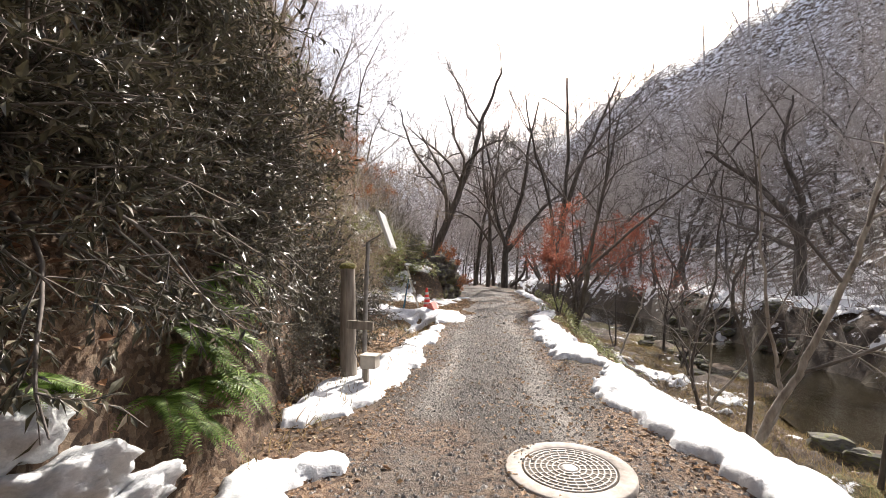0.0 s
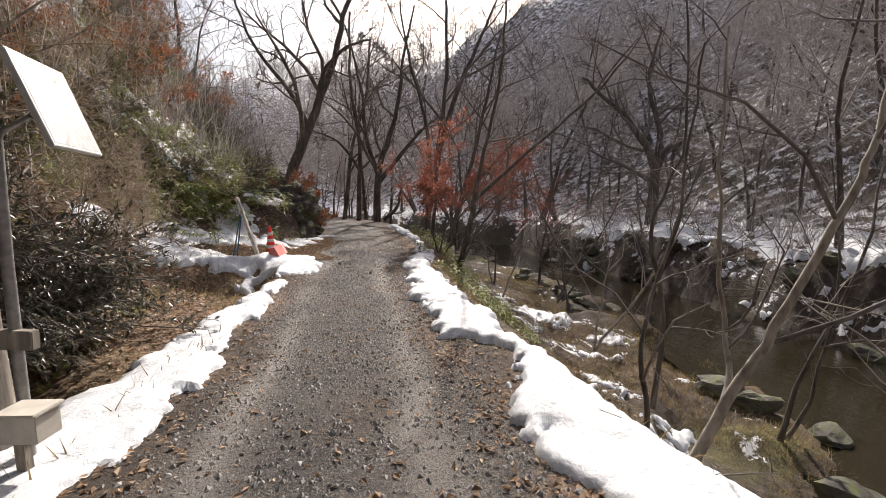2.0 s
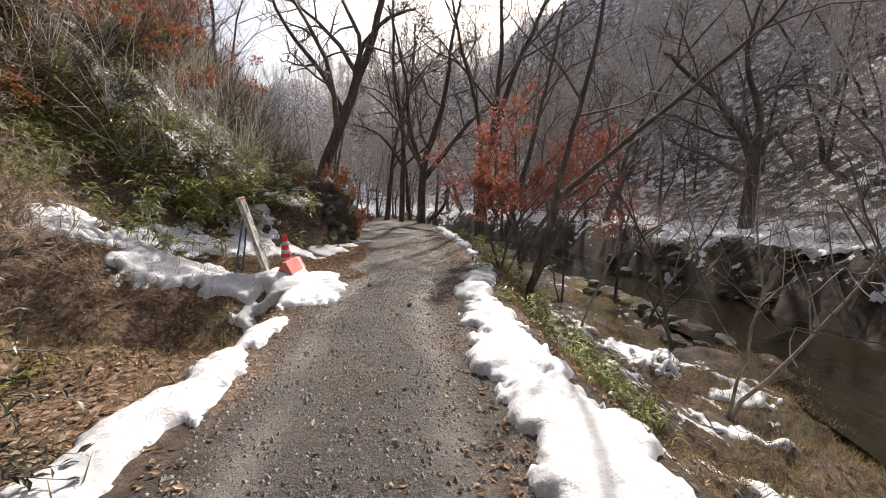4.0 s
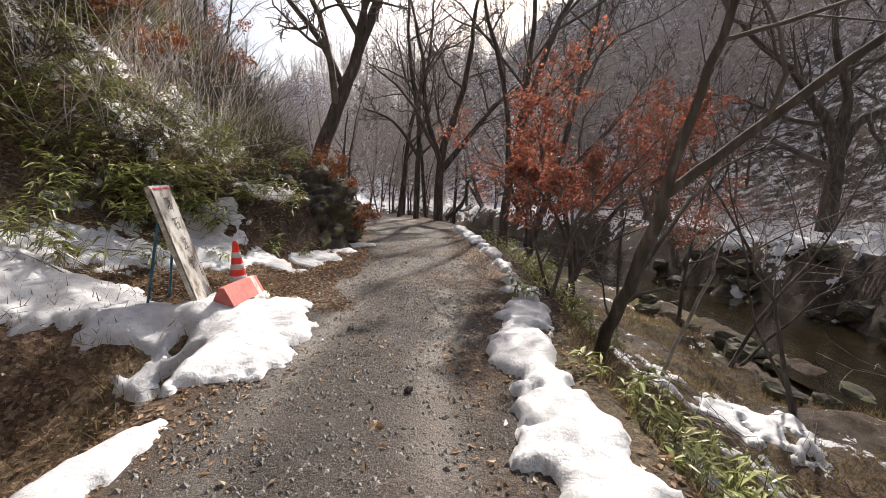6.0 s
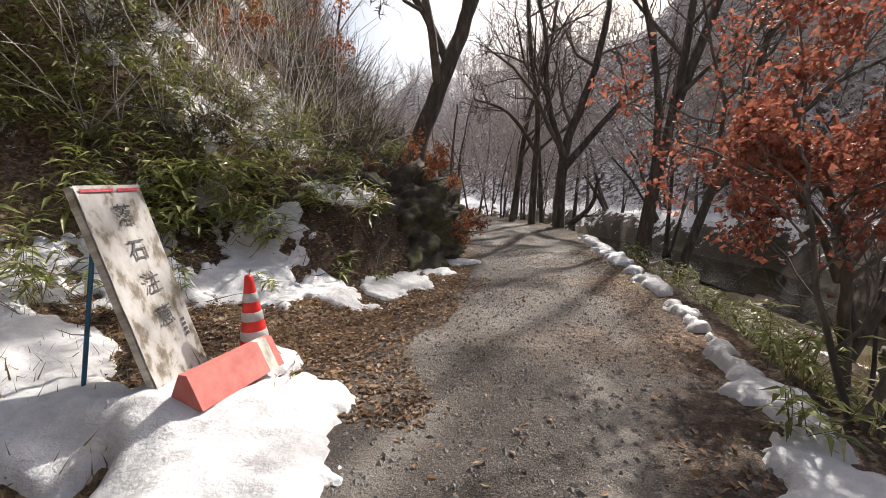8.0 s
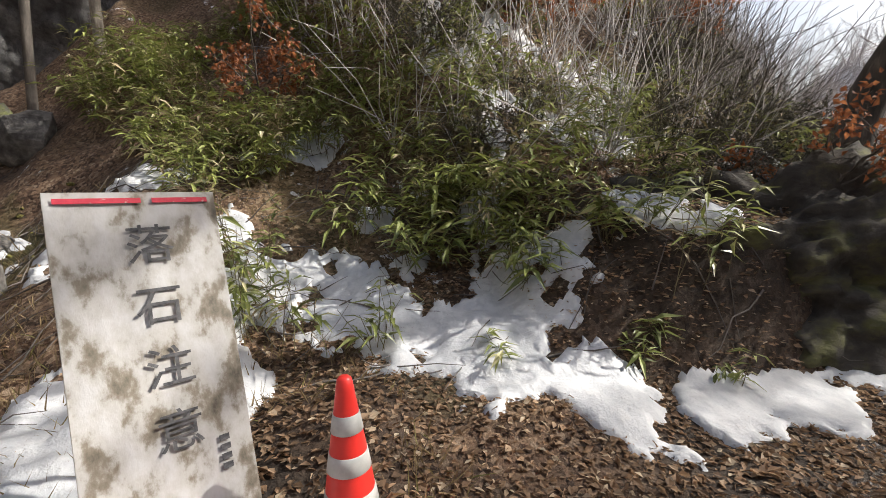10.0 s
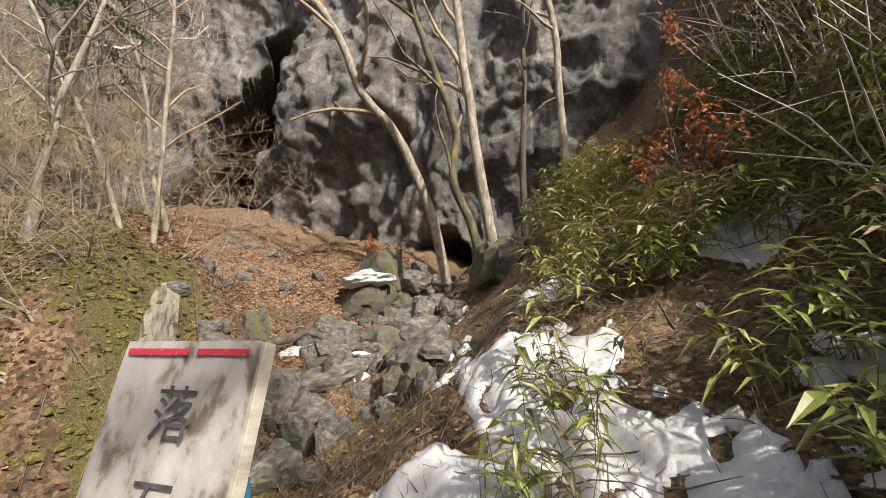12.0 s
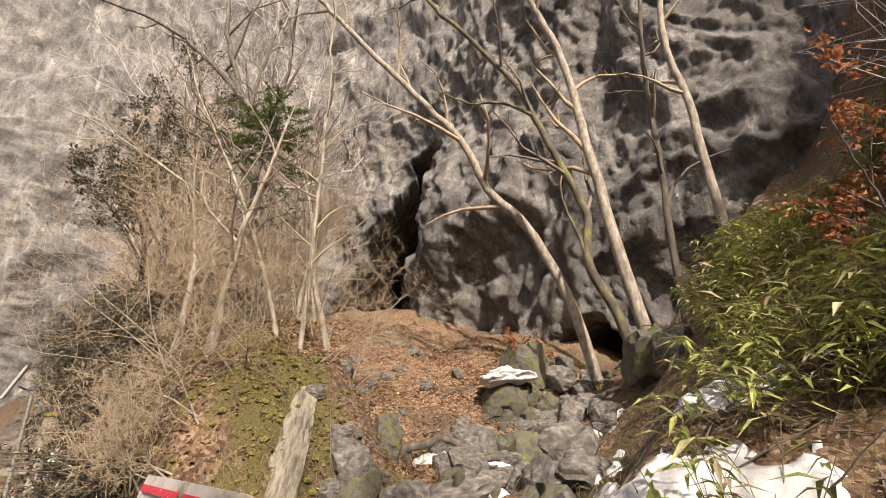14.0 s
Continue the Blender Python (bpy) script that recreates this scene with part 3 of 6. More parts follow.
def snow_patch(name, label, box, field, thick, cell=0.045, rough=0.35, holes=0.0, steep=(0.55, 1.0)):
    xs = np.arange(box[0], box[1], cell)
    yy = np.arange(box[2], box[3], cell)
    X, Y = np.meshgrid(xs, yy, indexing="ij")
    s = field(X, Y) + rough * (0.42 * fbm(X * 1.9, Y * 1.9, 4, 83) + 0.3 * fbm(X * 5.3, Y * 5.3, 4, 86)) + 0.06 * fbm(X * 13, Y * 13, 2, 87)
    s = s - holes * step(0.1, 0.35, fbm(X * 3.2, Y * 3.2, 4, 84))
    hx = (height(X + 0.15, Y) - height(X - 0.15, Y)) / 0.3
    hy = (height(X, Y + 0.15) - height(X, Y - 0.15)) / 0.3
    s = s - 1.6 * step(steep[0], steep[1], np.sqrt(hx * hx + hy * hy))
    T = thick * (1 - np.exp(-np.clip(s, 0, None) / 0.17)) * (0.85 + 0.22 * fbm(X * 1.6, Y * 1.6, 3, 85)) + (0.006 + 0.1 * thick) * fbm(X * 5, Y * 5, 4, 89) * step(0, 0.25, s) + 0.006 * fbm(X * 16, Y * 16, 2, 90) * step(0, 0.1, s)
    Zs = height(X, Y) + np.where(s > 0, T + 0.012, -0.05)
    keep = (s > -0.02)
    faces = grid_faces(len(xs), len(yy))
    ok = keep.ravel()[faces].any(1)
    faces = faces[ok]
    v = np.stack([X, Y, Zs], -1).reshape(-1, 3)
    grid = np.full((len(xs) + 1, len(yy) + 1), -1)
    mask = ok.reshape(len(xs) - 1, len(yy) - 1)
    grid[1:-1, 1:-1] = np.where(mask, np.arange(mask.size).reshape(mask.shape), -1)
    for _ in range(900):
        best = np.maximum.reduce([grid[1:-1, 1:-1], grid[:-2, 1:-1], grid[2:, 1:-1], grid[1:-1, :-2], grid[1:-1, 2:]])
        best = np.where(mask, best, -1)
        if (best == grid[1:-1, 1:-1]).all():
            break
        grid[1:-1, 1:-1] = best
    labels = grid[1:-1, 1:-1].ravel()[ok]
    keys, sizes = np.unique(labels, return_counts=True)
    large = keys[sizes > 60]

    def sheet(title, chosen):
        used, inv = np.unique(chosen, return_inverse=True)
        return new(title, mesh_of(title, v[used], inv.reshape(-1, 4), M_SNOW))

    for key in large:
        tagged(sheet(name, faces[labels == key]), label, "snow", "old snow patches")
    rest = ~np.isin(labels, large)
    if rest.any():
        tagged(sheet("snow_scraps", faces[rest]), "small melting scraps of old snow", "snow", kind="stuff")


r_in = curve_of([(-3, 1.95), (0, 1.95), (2, 1.85), (3.2, 1.82), (4, 1.7), (4.9, 1.66), (5.6, 1.95), (6.1, 2.1), (6.6, 1.85), (7, 1.74), (8.2, 1.84), (9.5, 1.95), (10.3, 2.25), (11.1, 2.22), (12, 2.5), (12.7, 2.85), (15.7, 3.35), (24, 3.85)])
r_out = curve_of([(-3, 2.7), (0, 2.6), (2.5, 2.5), (3.5, 2.62), (5.2, 2.7), (6.2, 2.5), (7, 2.5), (8.5, 2.5), (9.9, 2.75), (10.8, 2.72), (11.4, 2.95), (13.3, 3.5), (17, 4.0), (24, 4.5)])


def right_field(x, y):
    a, c = r_in(y), r_out(y)
    f = np.minimum(x - a, c - x) / 0.35
    return f - 0.35 * step(12, 15, y)


snow_patch("snow_bank", "thick ridge of ploughed old snow along the gravel road", (1.2, 4.9, -2, 23), right_field, 0.1, 0.035, 0.75, 0.3)
l_in = curve_of([(2.2, -1.9), (3.0, -1.35), (3.78, -1.3), (4.13, -0.95), (4.67, -0.62), (6.45, -0.26), (7, -0.36), (8.36, -0.14), (10, -0.02), (10.3, -0.05)])
l_out = curve_of([(2.2, -1.6), (3.6, -1.75), (5, -1.55), (6.7, -1.08), (7.7, -0.76), (9, -0.5), (10, -0.3), (10.4, 0.05)])


def left_field(x, y):
    f = np.minimum(l_in(y) - x, x - l_out(y)) / 0.3
    f = np.where((y > 10.35) | (y < 3.4), -1, f)
    f = f - 0.35 * step(5.6, 4.0, y)
    return np.maximum(f, 0.9 * blobs(x, y, [(-1.25, 2.9, 0.42), (-1.6, 2.75, 0.3), (-0.95, 3.15, 0.25), (-2.3, 2.75, 0.42), (-2.1, 2.45, 0.45), (-2.45, 3.1, 0.3)]) - 0.1)


snow_patch("snow_bank", "trampled strip of snow between the road and the ditch", (-3, 0.4, 2.0, 10.6), left_field, 0.07, 0.03, 0.5, 0.3)


def sign_field(x, y):
    f = blobs(x, y, [(-0.1, 12.6, 0.62), (-0.25, 11.9, 0.75), (-0.15, 11.35, 0.6), (-0.7, 12.3, 0.7), (-1.3, 12.4, 0.65), (-2.0, 12.7, 0.7), (-2.8, 12.9, 0.6), (-3.8, 12.7, 0.5), (-0.5, 12.8, 0.45), (-0.62, 12.95, 0.35), (-0.36, 13.3, 0.26)])
    return f + 0.1 - 1.2 * np.exp(-((x + 0.95) ** 2 + (y - 13.0) ** 2) / 0.09)


snow_patch("snow_patch", "broad smooth patch of snow round the foot of the sign", (-5.2, 0.8, 10.4, 14.0), sign_field, 0.11, 0.035, 0.4, 0.12)


def slope_field(x, y):
    f = blobs(x, y, [(-1.75, 14.55, 0.55), (-1.3, 14.95, 0.6), (-0.75, 15.35, 0.6), (-0.35, 15.9, 0.55), (-0.05, 16.6, 0.55), (0.3, 17.3, 0.35), (-3.1, 13.75, 0.5), (-3.9, 13.2, 0.45), (-2.45, 14.3, 0.5), (-1.4, 15.8, 0.35), (-2.6, 15.0, 0.3), (0.75, 18.4, 0.3), (-1.1, 16.5, 0.35)])
    return f + 0.2


snow_patch("snow_patch", "thin melting snow over dead leaves at the foot of the slope", (-5.0, 1.2, 12.3, 19.0), slope_field, 0.05, 0.035, 0.8, 0.55, (0.95, 1.7))


def gully_field(x, y):
    return blobs(x, y, [(-6.2, 9.2, 0.45), (-5.3, 11.6, 0.35), (-6.6, 11.4, 0.35), (-4.6, 12.0, 0.4), (-9.9, 11.2, 0.5), (-10.6, 11.6, 0.5), (-7.5, 10.6, 0.4), (-4.3, 9.6, 0.4), (-5.4, 12.9, 0.5), (-8.2, 9.9, 0.35), (-7.0, 8.9, 0.35), (-7.9, 8.5, 0.3), (-6.0, 8.4, 0.3), (-5.2, 10.9, 0.35), (-8.8, 10.6, 0.35), (-6.9, 11.9, 0.4)]) + 0.05


snow_patch("snow_patch", "small snow patches among the stones of the gully", (-11.5, -3.5, 8, 14), gully_field, 0.07, 0.045, 0.9, 0.45)


def bank_field(x, y):
    f = blobs(x, y, [(4.9, 8.4, 0.4), (5.4, 11.3, 0.45), (3.9, 7.0, 0.45), (4.6, 6.1, 0.5), (5.8, 9.8, 0.5), (3.6, 10.5, 0.4), (4.3, 4.6, 0.5), (3.4, 5.3, 0.4), (6.4, 12.3, 0.7), (5.2, 13.4, 0.6), (4.1, 3.2, 0.4), (5.2, 7.2, 0.4), (7.2, 11.0, 0.5), (3.5, 8.4, 0.4)])
    return f - 0.05


snow_patch("snow_patch", "thin snow remnants on the grassy stream bank", (2.9, 8.2, 2.4, 14.5), bank_field, 0.06, 0.04, 1.0, 0.7, (0.8, 1.5))

spot_rng = np.random.default_rng(29)
hill_spots = [(spot_rng.uniform(-7.0, 0.2), spot_rng.uniform(14.2, 21.5), spot_rng.uniform(0.25, 0.6)) for _ in range(46)]


def hill_field(x, y):
    f = blobs(x, y, hill_spots)
    return np.where(x > hill_foot(y) - 0.9, -1, f) - 0.05


snow_patch("snow_patch", "broken snow lying between bamboo stems on the slope", (-7.8, 0.6, 13.6, 22), hill_field, 0.05, 0.05, 0.9, 0.7, (1.2, 2.0))
far_spots = [(float(water_far(v)) + spot_rng.uniform(-0.2, 3.0), v, spot_rng.uniform(0.25, 0.75)) for v in spot_rng.uniform(5, 23, 34)]
snow_patch("snow_patch", "broken snow on the dark far bank of the stream", (10.8, 16.8, 4, 24), lambda x, y: blobs(x, y, far_spots) - 0.05, 0.07, 0.06, 0.9, 0.8, (0.9, 1.6))

M_STRAW = simple("straw_twig", [(0.3, (0.22, 0.17, 0.12)), (0.7, (0.42, 0.34, 0.25))], 6.0, 0.9, 0.0)

# ---- named trees near the road ----
def shaped_tree(name, base, stems, label, bark, twig=None, seed=1, count=(4, 5), thin=0.004, group="bare trees of the valley", spread=0.8, shrink=0.42, leaves=None):
    """A tree with given main stems: each is ([(x, y, z), ...] from the base, thick, thin, number of side limbs)."""
    rng = np.random.default_rng(seed)
    twigs, tips = Soup(), []
    ob = new(name)
    ob.location = base
    for k, (pts, r0, r1, n) in enumerate(stems):
        p = spline(pts, 5)
        p = p + rng.normal(0, 0.012 + 0.15 * r0, p.shape) * np.linspace(0, 1, len(p))[:, None]
        q = np.linspace(r0, r1, len(p))
        wood = Soup()
        wood.tube(p, q, 9)
        part("limb" if k else "trunk", wood.mesh("limb" if k else "trunk", bark), ob)
        if n:
            sprout(rng, twigs, twigs, p, q, 0, spread, 0.06, (n, *count), shrink, thin, tips)
    if twigs.n:
        tagged(part("crown", twigs.mesh("crown", twig or M_TWIG), ob), kind="stuff")
    if leaves:
        mat, per, size, test = leaves
        ls = Soup()
        for p in tips:
            if test(p[-1]):
                for _ in range(per):
                    k = rng.integers(1, len(p))
                    c = p[k] + rng.normal(0, 0.05, 3)
                    d = rng.normal(0, 1, 3)
                    d[2] -= 0.4
                    leaf_soup(ls, [c], [d], rng.normal(0, 1, 3), [size * rng.uniform(0.7, 1.3)], [size * rng.uniform(0.5, 0.9)])
        if ls.n:
            tagged(part("foliage", ls.mesh("foliage", mat, False), ob), kind="stuff")
    return tagged(ob, label, "tree", group)


def at_ground(x, y, dz=0.0):
    return (x, y, h1(x, y) + dz)


shaped_tree("leaning_tree", (-0.45, 19.6, 2.0), [
    ([(0, 0, -0.6), (0.3, -0.1, 0.6), (1.0, -0.1, 2.2), (1.8, 0, 4.2), (2.5, 0.3, 6.6), (3.4, 0.6, 9.0)], 0.23, 0.05, 6),
    ([(1.2, -0.1, 2.7), (1.5, -0.5, 3.9), (2.3, -0.9, 4.7), (3.2, -1.0, 5.0)], 0.1, 0.03, 4),
    ([(0.9, 0, 2.0), (0.2, 0.2, 3.4), (-0.9, 0.4, 4.9), (-1.6, 0.6, 7.0)], 0.1, 0.03, 4)],
    "dark leaning tree rooted on the mossy rock above the road", M_BARK, seed=3, count=(8, 7), thin=0.014)
shaped_tree("riverside_tree", at_ground(6.0, 24.0), [
    ([(0, 0, -0.4), (0.25, 0.1, 2.2), (0.9, 0.4, 5.5), (1.4, 0.6, 9), (1.5, 1, 14)], 0.2, 0.06, 6),
    ([(0.8, 0.3, 5.0), (1.8, 0.2, 8.0), (3.2, 0.3, 11), (4.4, 0.5, 13.5)], 0.16, 0.04, 5),
    ([(0.3, 0.1, 3.0), (0.1, -0.2, 6.0), (-0.8, -0.3, 9.5), (-1.2, 0, 12.5)], 0.12, 0.03, 5)],
    "tall bare tree with a mossy trunk beside the road", M_BARK, seed=5, count=(8, 7), thin=0.0135, shrink=0.5)
shaped_tree("riverside_tree", at_ground(7.2, 24.7), [
    ([(0, 0, -0.4), (0.7, 0, 2.0), (1.6, -0.1, 5.0), (2.3, -0.3, 8.2), (3.2, -0.2, 12)], 0.17, 0.05, 6),
    ([(1.0, 0, 3.0), (2.4, -0.4, 4.6), (4.0, -0.6, 6.2), (5.6, -0.8, 7.0)], 0.12, 0.03, 5)],
    "tall leaning bare tree above the stream", M_BARK, seed=6, count=(8, 7), thin=0.0135, shrink=0.5)
shaped_tree("roadside_tree", at_ground(3.9, 26.8), [
    ([(0, 0, -0.4), (0.0, 0, 1.3), (0.3, 0.2, 3.4), (1.2, 0.3, 5.8), (1.6, 0.3, 8.5), (2.4, 0.3, 12)], 0.24, 0.05, 6),
    ([(0.1, 0, 2.2), (1.3, 0.2, 3.6), (2.7, 0.3, 5.2), (3.8, 0.3, 6.0)], 0.16, 0.04, 5),
    ([(0.1, 0, 2.6), (-0.5, 0.2, 4.8), (-0.7, 0.2, 7.4), (-1.4, 0.3, 10.5)], 0.14, 0.04, 5),
    ([(0.3, -0.1, 0.1), (1.0, -0.2, 0.7), (1.3, -0.4, 1.8)], 0.13, 0.05, 2)],
    "thick dark bare tree forking low at the road's edge", M_BARK, seed=8, count=(8, 7), thin=0.0135, shrink=0.5)
shaped_tree("roadside_tree", at_ground(3.0, 28.5), [
    ([(0, 0, -0.4), (0.1, 0, 2), (0.2, 0.1, 4.5), (-0.2, 0.2, 8), (-0.1, 0.3, 12)], 0.17, 0.05, 6),
    ([(0.15, 0, 3.0), (-1.0, 0.1, 4.6), (-2.4, 0.1, 5.2)], 0.1, 0.03, 5)],
    "slender dark bare tree at the bend of the road", M_BARK, seed=9, count=(8, 7), thin=0.0135, shrink=0.5)
shaped_tree("roadside_tree", at_ground(2.2, 30.0), [
    ([(0, 0, -0.4), (0.35, 0, 2), (0.7, 0.1, 4.5), (1.6, 0.2, 7.5), (2.0, 0.3, 11)], 0.15, 0.05, 6)],
    "slender dark bare tree at the bend of the road", M_BARK, seed=10, count=(8, 7), thin=0.0135, shrink=0.5)
shaped_tree("slope_tree", at_ground(-0.6, 31.0), [
    ([(0, 0, -0.4), (0.05, 0, 1.5), (0.0, 0.1, 3.0), (0.3, 0.2, 5.5)], 0.13, 0.03, 6)],
    "small bare tree beside the bend of the road", M_BARK, seed=11)
shaped_tree("terrace_tree", at_ground(18.0, 21.5), [
    ([(0, 0, -0.4), (0.1, 0, 1.5), (0.1, 0, 3.0), (-0.6, 0.3, 4.6), (-2.0, 0.4, 6.0), (-4.2, 0.5, 7.6)], 0.34, 0.06, 6),
    ([(0.1, 0, 2.7), (1.0, 0.2, 4.0), (2.4, 0.3, 4.6), (4.4, 0.3, 5.8), (6.0, 0.5, 8.0)], 0.24, 0.05, 6),
    ([(0.1, 0, 3.0), (0.4, 0.1, 5.0), (-0.3, 0.3, 7.5), (0.6, 0.6, 10.5)], 0.2, 0.05, 6)],
    "spreading dark bare tree on the far stream terrace", M_BARK, seed=12, count=(8, 7), thin=0.0135, shrink=0.5)
# forked tree leaning over the bank, and the shrubby stems beside it
shaped_tree("forked_tree", (3.8, 12.13, -0.55), [
    ([(0, 0, -0.3), (-0.08, -0.25, 0.3), (-0.02, -0.55, 0.95), (0.0, -0.98, 1.88)], 0.075, 0.06, 2),
    ([(0, -0.98, 1.88), (0.06, -1.1, 2.4), (0.2, -1.35, 3.3), (0.42, -1.5, 4.8), (0.5, -1.4, 6.4)], 0.05, 0.015, 4),
    ([(0, -0.98, 1.88), (0.4, -1.25, 2.3), (1.05, -1.75, 3.0), (2.0, -2.2, 3.9), (2.9, -2.4, 5.0)], 0.05, 0.014, 5),
    ([(-0.05, -0.3, 0.4), (0.5, -0.2, 1.3), (1.4, 0.1, 2.1), (2.4, 0.2, 2.6)], 0.035, 0.01, 5)],
    "dark forked tree leaning out from the stream bank", M_BARK, seed=14, thin=0.003)
shaped_tree("twiggy_shrub", at_ground(3.5, 12.9), [
    ([(0, 0, -0.2), (0.2, -0.1, 0.7), (0.7, -0.2, 1.4), (1.2, -0.2, 1.8)], 0.03, 0.008, 5),
    ([(0.05, 0, -0.2), (-0.2, 0.1, 0.8), (-0.3, 0.2, 1.6)], 0.025, 0.007, 5),
    ([(0.1, 0, -0.2), (0.6, 0.2, 0.5), (1.5, 0.2, 0.9)], 0.025, 0.007, 5)],
    "leafless twiggy shrub on the stream bank", M_BARK, seed=15, thin=0.0025, group="twiggy shrubs")
shaped_tree("bare_sapling", (5.3, 13.2, -1.7), [
    ([(0, 0, -0.2), (0.25, 0, 0.6), (0.75, 0.0, 1.7), (1.0, 0.1, 2.3)], 0.035, 0.02, 0)],
    "pale bare leaning stem on the stream bank", M_PALE_BARK, seed=16)
shaped_tree("bare_sapling", (3.85, 5.48, -0.85), [
    ([(0, 0, -0.2), (0.3, -0.1, 0.5), (0.6, -0.2, 1.1), (1.0, -0.4, 2.2), (1.2, -0.44, 2.8), (1.75, -0.3, 4.2), (2.0, -0.2, 5.4)], 0.055, 0.012, 5),
    ([(0.15, -0.05, 0.1), (0.55, 0.15, 0.5), (0.66, 0.35, 1.0), (0.62, 0.45, 2.2), (0.75, 0.6, 4.0)], 0.04, 0.012, 4),
    ([(1.2, -0.44, 2.8), (1.7, -0.6, 3.1), (2.6, -0.8, 3.5)], 0.022, 0.008, 4)],
    "pale bare sapling with a crooked stem on the bank", M_PALE_BARK, seed=17, thin=0.003)
shaped_tree("bare_sapling", at_ground(3.15, 5.4), [
    ([(0, 0, -0.2), (0.06, 0, 0.5), (0.0, 0.05, 1.1), (0.35, 0.1, 2.2), (0.5, 0.1, 3.6)], 0.03, 0.008, 5)],
    "thin dark bare sapling on the bank", M_BARK, seed=18, thin=0.003)
shaped_tree("bare_sapling", at_ground(3.2, 3.1), [
    ([(0, 0, -0.3), (0.5, 0.1, 0.5), (1.1, 0.15, 1.0), (1.9, 0.2, 1.7), (2.6, 0.3, 2.4)], 0.04, 0.012, 5),
    ([(0.5, 0.1, 0.5), (1.0, -0.3, 0.8), (1.6, -0.5, 1.2)], 0.022, 0.008, 4)],
    "pale bare branch arching out over the bank", M_PALE_BARK, seed=19, thin=0.003)
shaped_tree("bare_sapling", (5.2, 7.4, -1.5), [
    ([(0, 0, -0.2), (0.1, 0, 1.2), (-0.1, 0.1, 2.4), (0.4, 0.1, 3.8), (0.3, 0.2, 6.0)], 0.045, 0.01, 6)],
    "thin dark bare sapling on the bank", M_BARK, seed=20, thin=0.003)
for k, (x, y, tall, pale) in enumerate([(4.9, 4.4, 4.5, 1), (6.3, 10.4, 5.0, 1), (6.6, 6.6, 5.0, 0), (7.4, 12.8, 5.5, 0), (8.2, 15.0, 6.0, 0), (6.5, 16.5, 5.0, 0)]):
    t = bare_tree(240 + k, tall, 0.012 + 0.0045 * tall, (0.25 * math.sin(k * 1.9) + 0.15, 0.2 * math.cos(k * 2.3), 1), 2, (7, 5, 3), M_PALE_BARK if pale else M_BARK, M_PALE_BARK if pale else M_TWIG, 0.12, 0.0035, "thin bare sapling on the stream bank", 0.85, "bare_sapling")
    t.location = at_ground(x, y)
# red maple with its dead leaves on
shaped_tree("red_maple", (4.5, 14.2, -0.9), [
    ([(0, 0, -0.3), (-0.1, 0, 1.0), (-0.3, -0.1, 2.0), (-0.7, -0.1, 2.6), (-0.6, 0, 3.2)], 0.06, 0.015, 7),
    ([(-0.05, 0, 0.8), (0.5, 0.1, 1.7), (1.3, 0.1, 2.4), (2.3, 0.0, 2.8)], 0.05, 0.012, 8),
    ([(-0.2, 0, 1.5), (-0.6, -0.2, 2.1), (-1.1, -0.3, 2.5)], 0.035, 0.01, 7),
    ([(0, 0, 1.0), (0.2, 0.7, 2.0), (0.4, 1.3, 2.8)], 0.04, 0.01, 7)],
    "small maple still holding shrivelled red-brown leaves", M_BARK, seed=24, count=(7, 5), thin=0.003, shrink=0.55,
    leaves=(M_RED, 11, 0.062, lambda p: p[2] > 1.3))
shaped_tree("red_maple", at_ground(9.0, 17.5), [
    ([(0, 0, -0.3), (0.1, 0, 1.4), (0.4, 0.1, 2.6), (0.6, 0.1, 3.8)], 0.06, 0.015, 7),
    ([(0, 0, 1.0), (1.0, 0.1, 2.2), (2.4, 0.1, 2.9)], 0.05, 0.012, 7)],
    "small maple with a few faded brown leaves", M_BARK, seed=25, count=(5, 5), thin=0.004, shrink=0.55,
    leaves=(M_RED, 2, 0.06, lambda p: p[2] > 1.8))
# trees before the cliff
shaped_tree("cliff_tree", (-11.15, 8.9, 2.6), [
    ([(0, 0, -0.4), (0.5, -0.3, 1.7), (1.3, -0.9, 3.65), (2.15, -1.55, 4.75), (2.7, -1.9, 6.1), (3.6, -2.6, 7.4), (5.1, -3.9, 9.6), (6.2, -4.8, 11.2), (7.3, -5.7, 12.6)], 0.15, 0.06, 9),
    ([(3.0, -2.1, 6.5), (2.6, -2.6, 7.3), (2.9, -3.4, 7.7), (2.4, -4.2, 8.4)], 0.05, 0.015, 5)],
    "crooked pale tree leaning in front of the cave", M_PALE_BARK, seed=31, count=(5, 4), twig=M_STRAW, shrink=0.2)
shaped_tree("cliff_tree", (-9.9, 10.55, 2.45), [
    ([(0, 0, -0.4), (0.27, -0.27, 1.05), (0.6, -0.6, 2.1), (0.57, -0.55, 3.35), (0.82, -0.8, 4.4), (1.15, -1.1, 5.5), (1.6, -1.55, 7.1), (2.2, -2.15, 8.25), (3.2, -3.1, 9.9), (4.0, -3.85, 11.5)], 0.12, 0.05, 8),
    ([(0.6, -0.6, 2.1), (0.74, -0.72, 2.9), (0.85, -0.84, 3.3), (0.94, -0.92, 3.9), (0.9, -0.9, 4.6)], 0.05, 0.015, 2),
    ([(1.3, -1.25, 6.1), (1.9, -1.8, 6.5), (2.5, -2.4, 6.5), (3.2, -3.0, 6.9)], 0.05, 0.015, 4)],
    "mossy crooked tree on the stony bank below the cliff", M_MOSSY_BARK, seed=32, count=(5, 4), shrink=0.22)
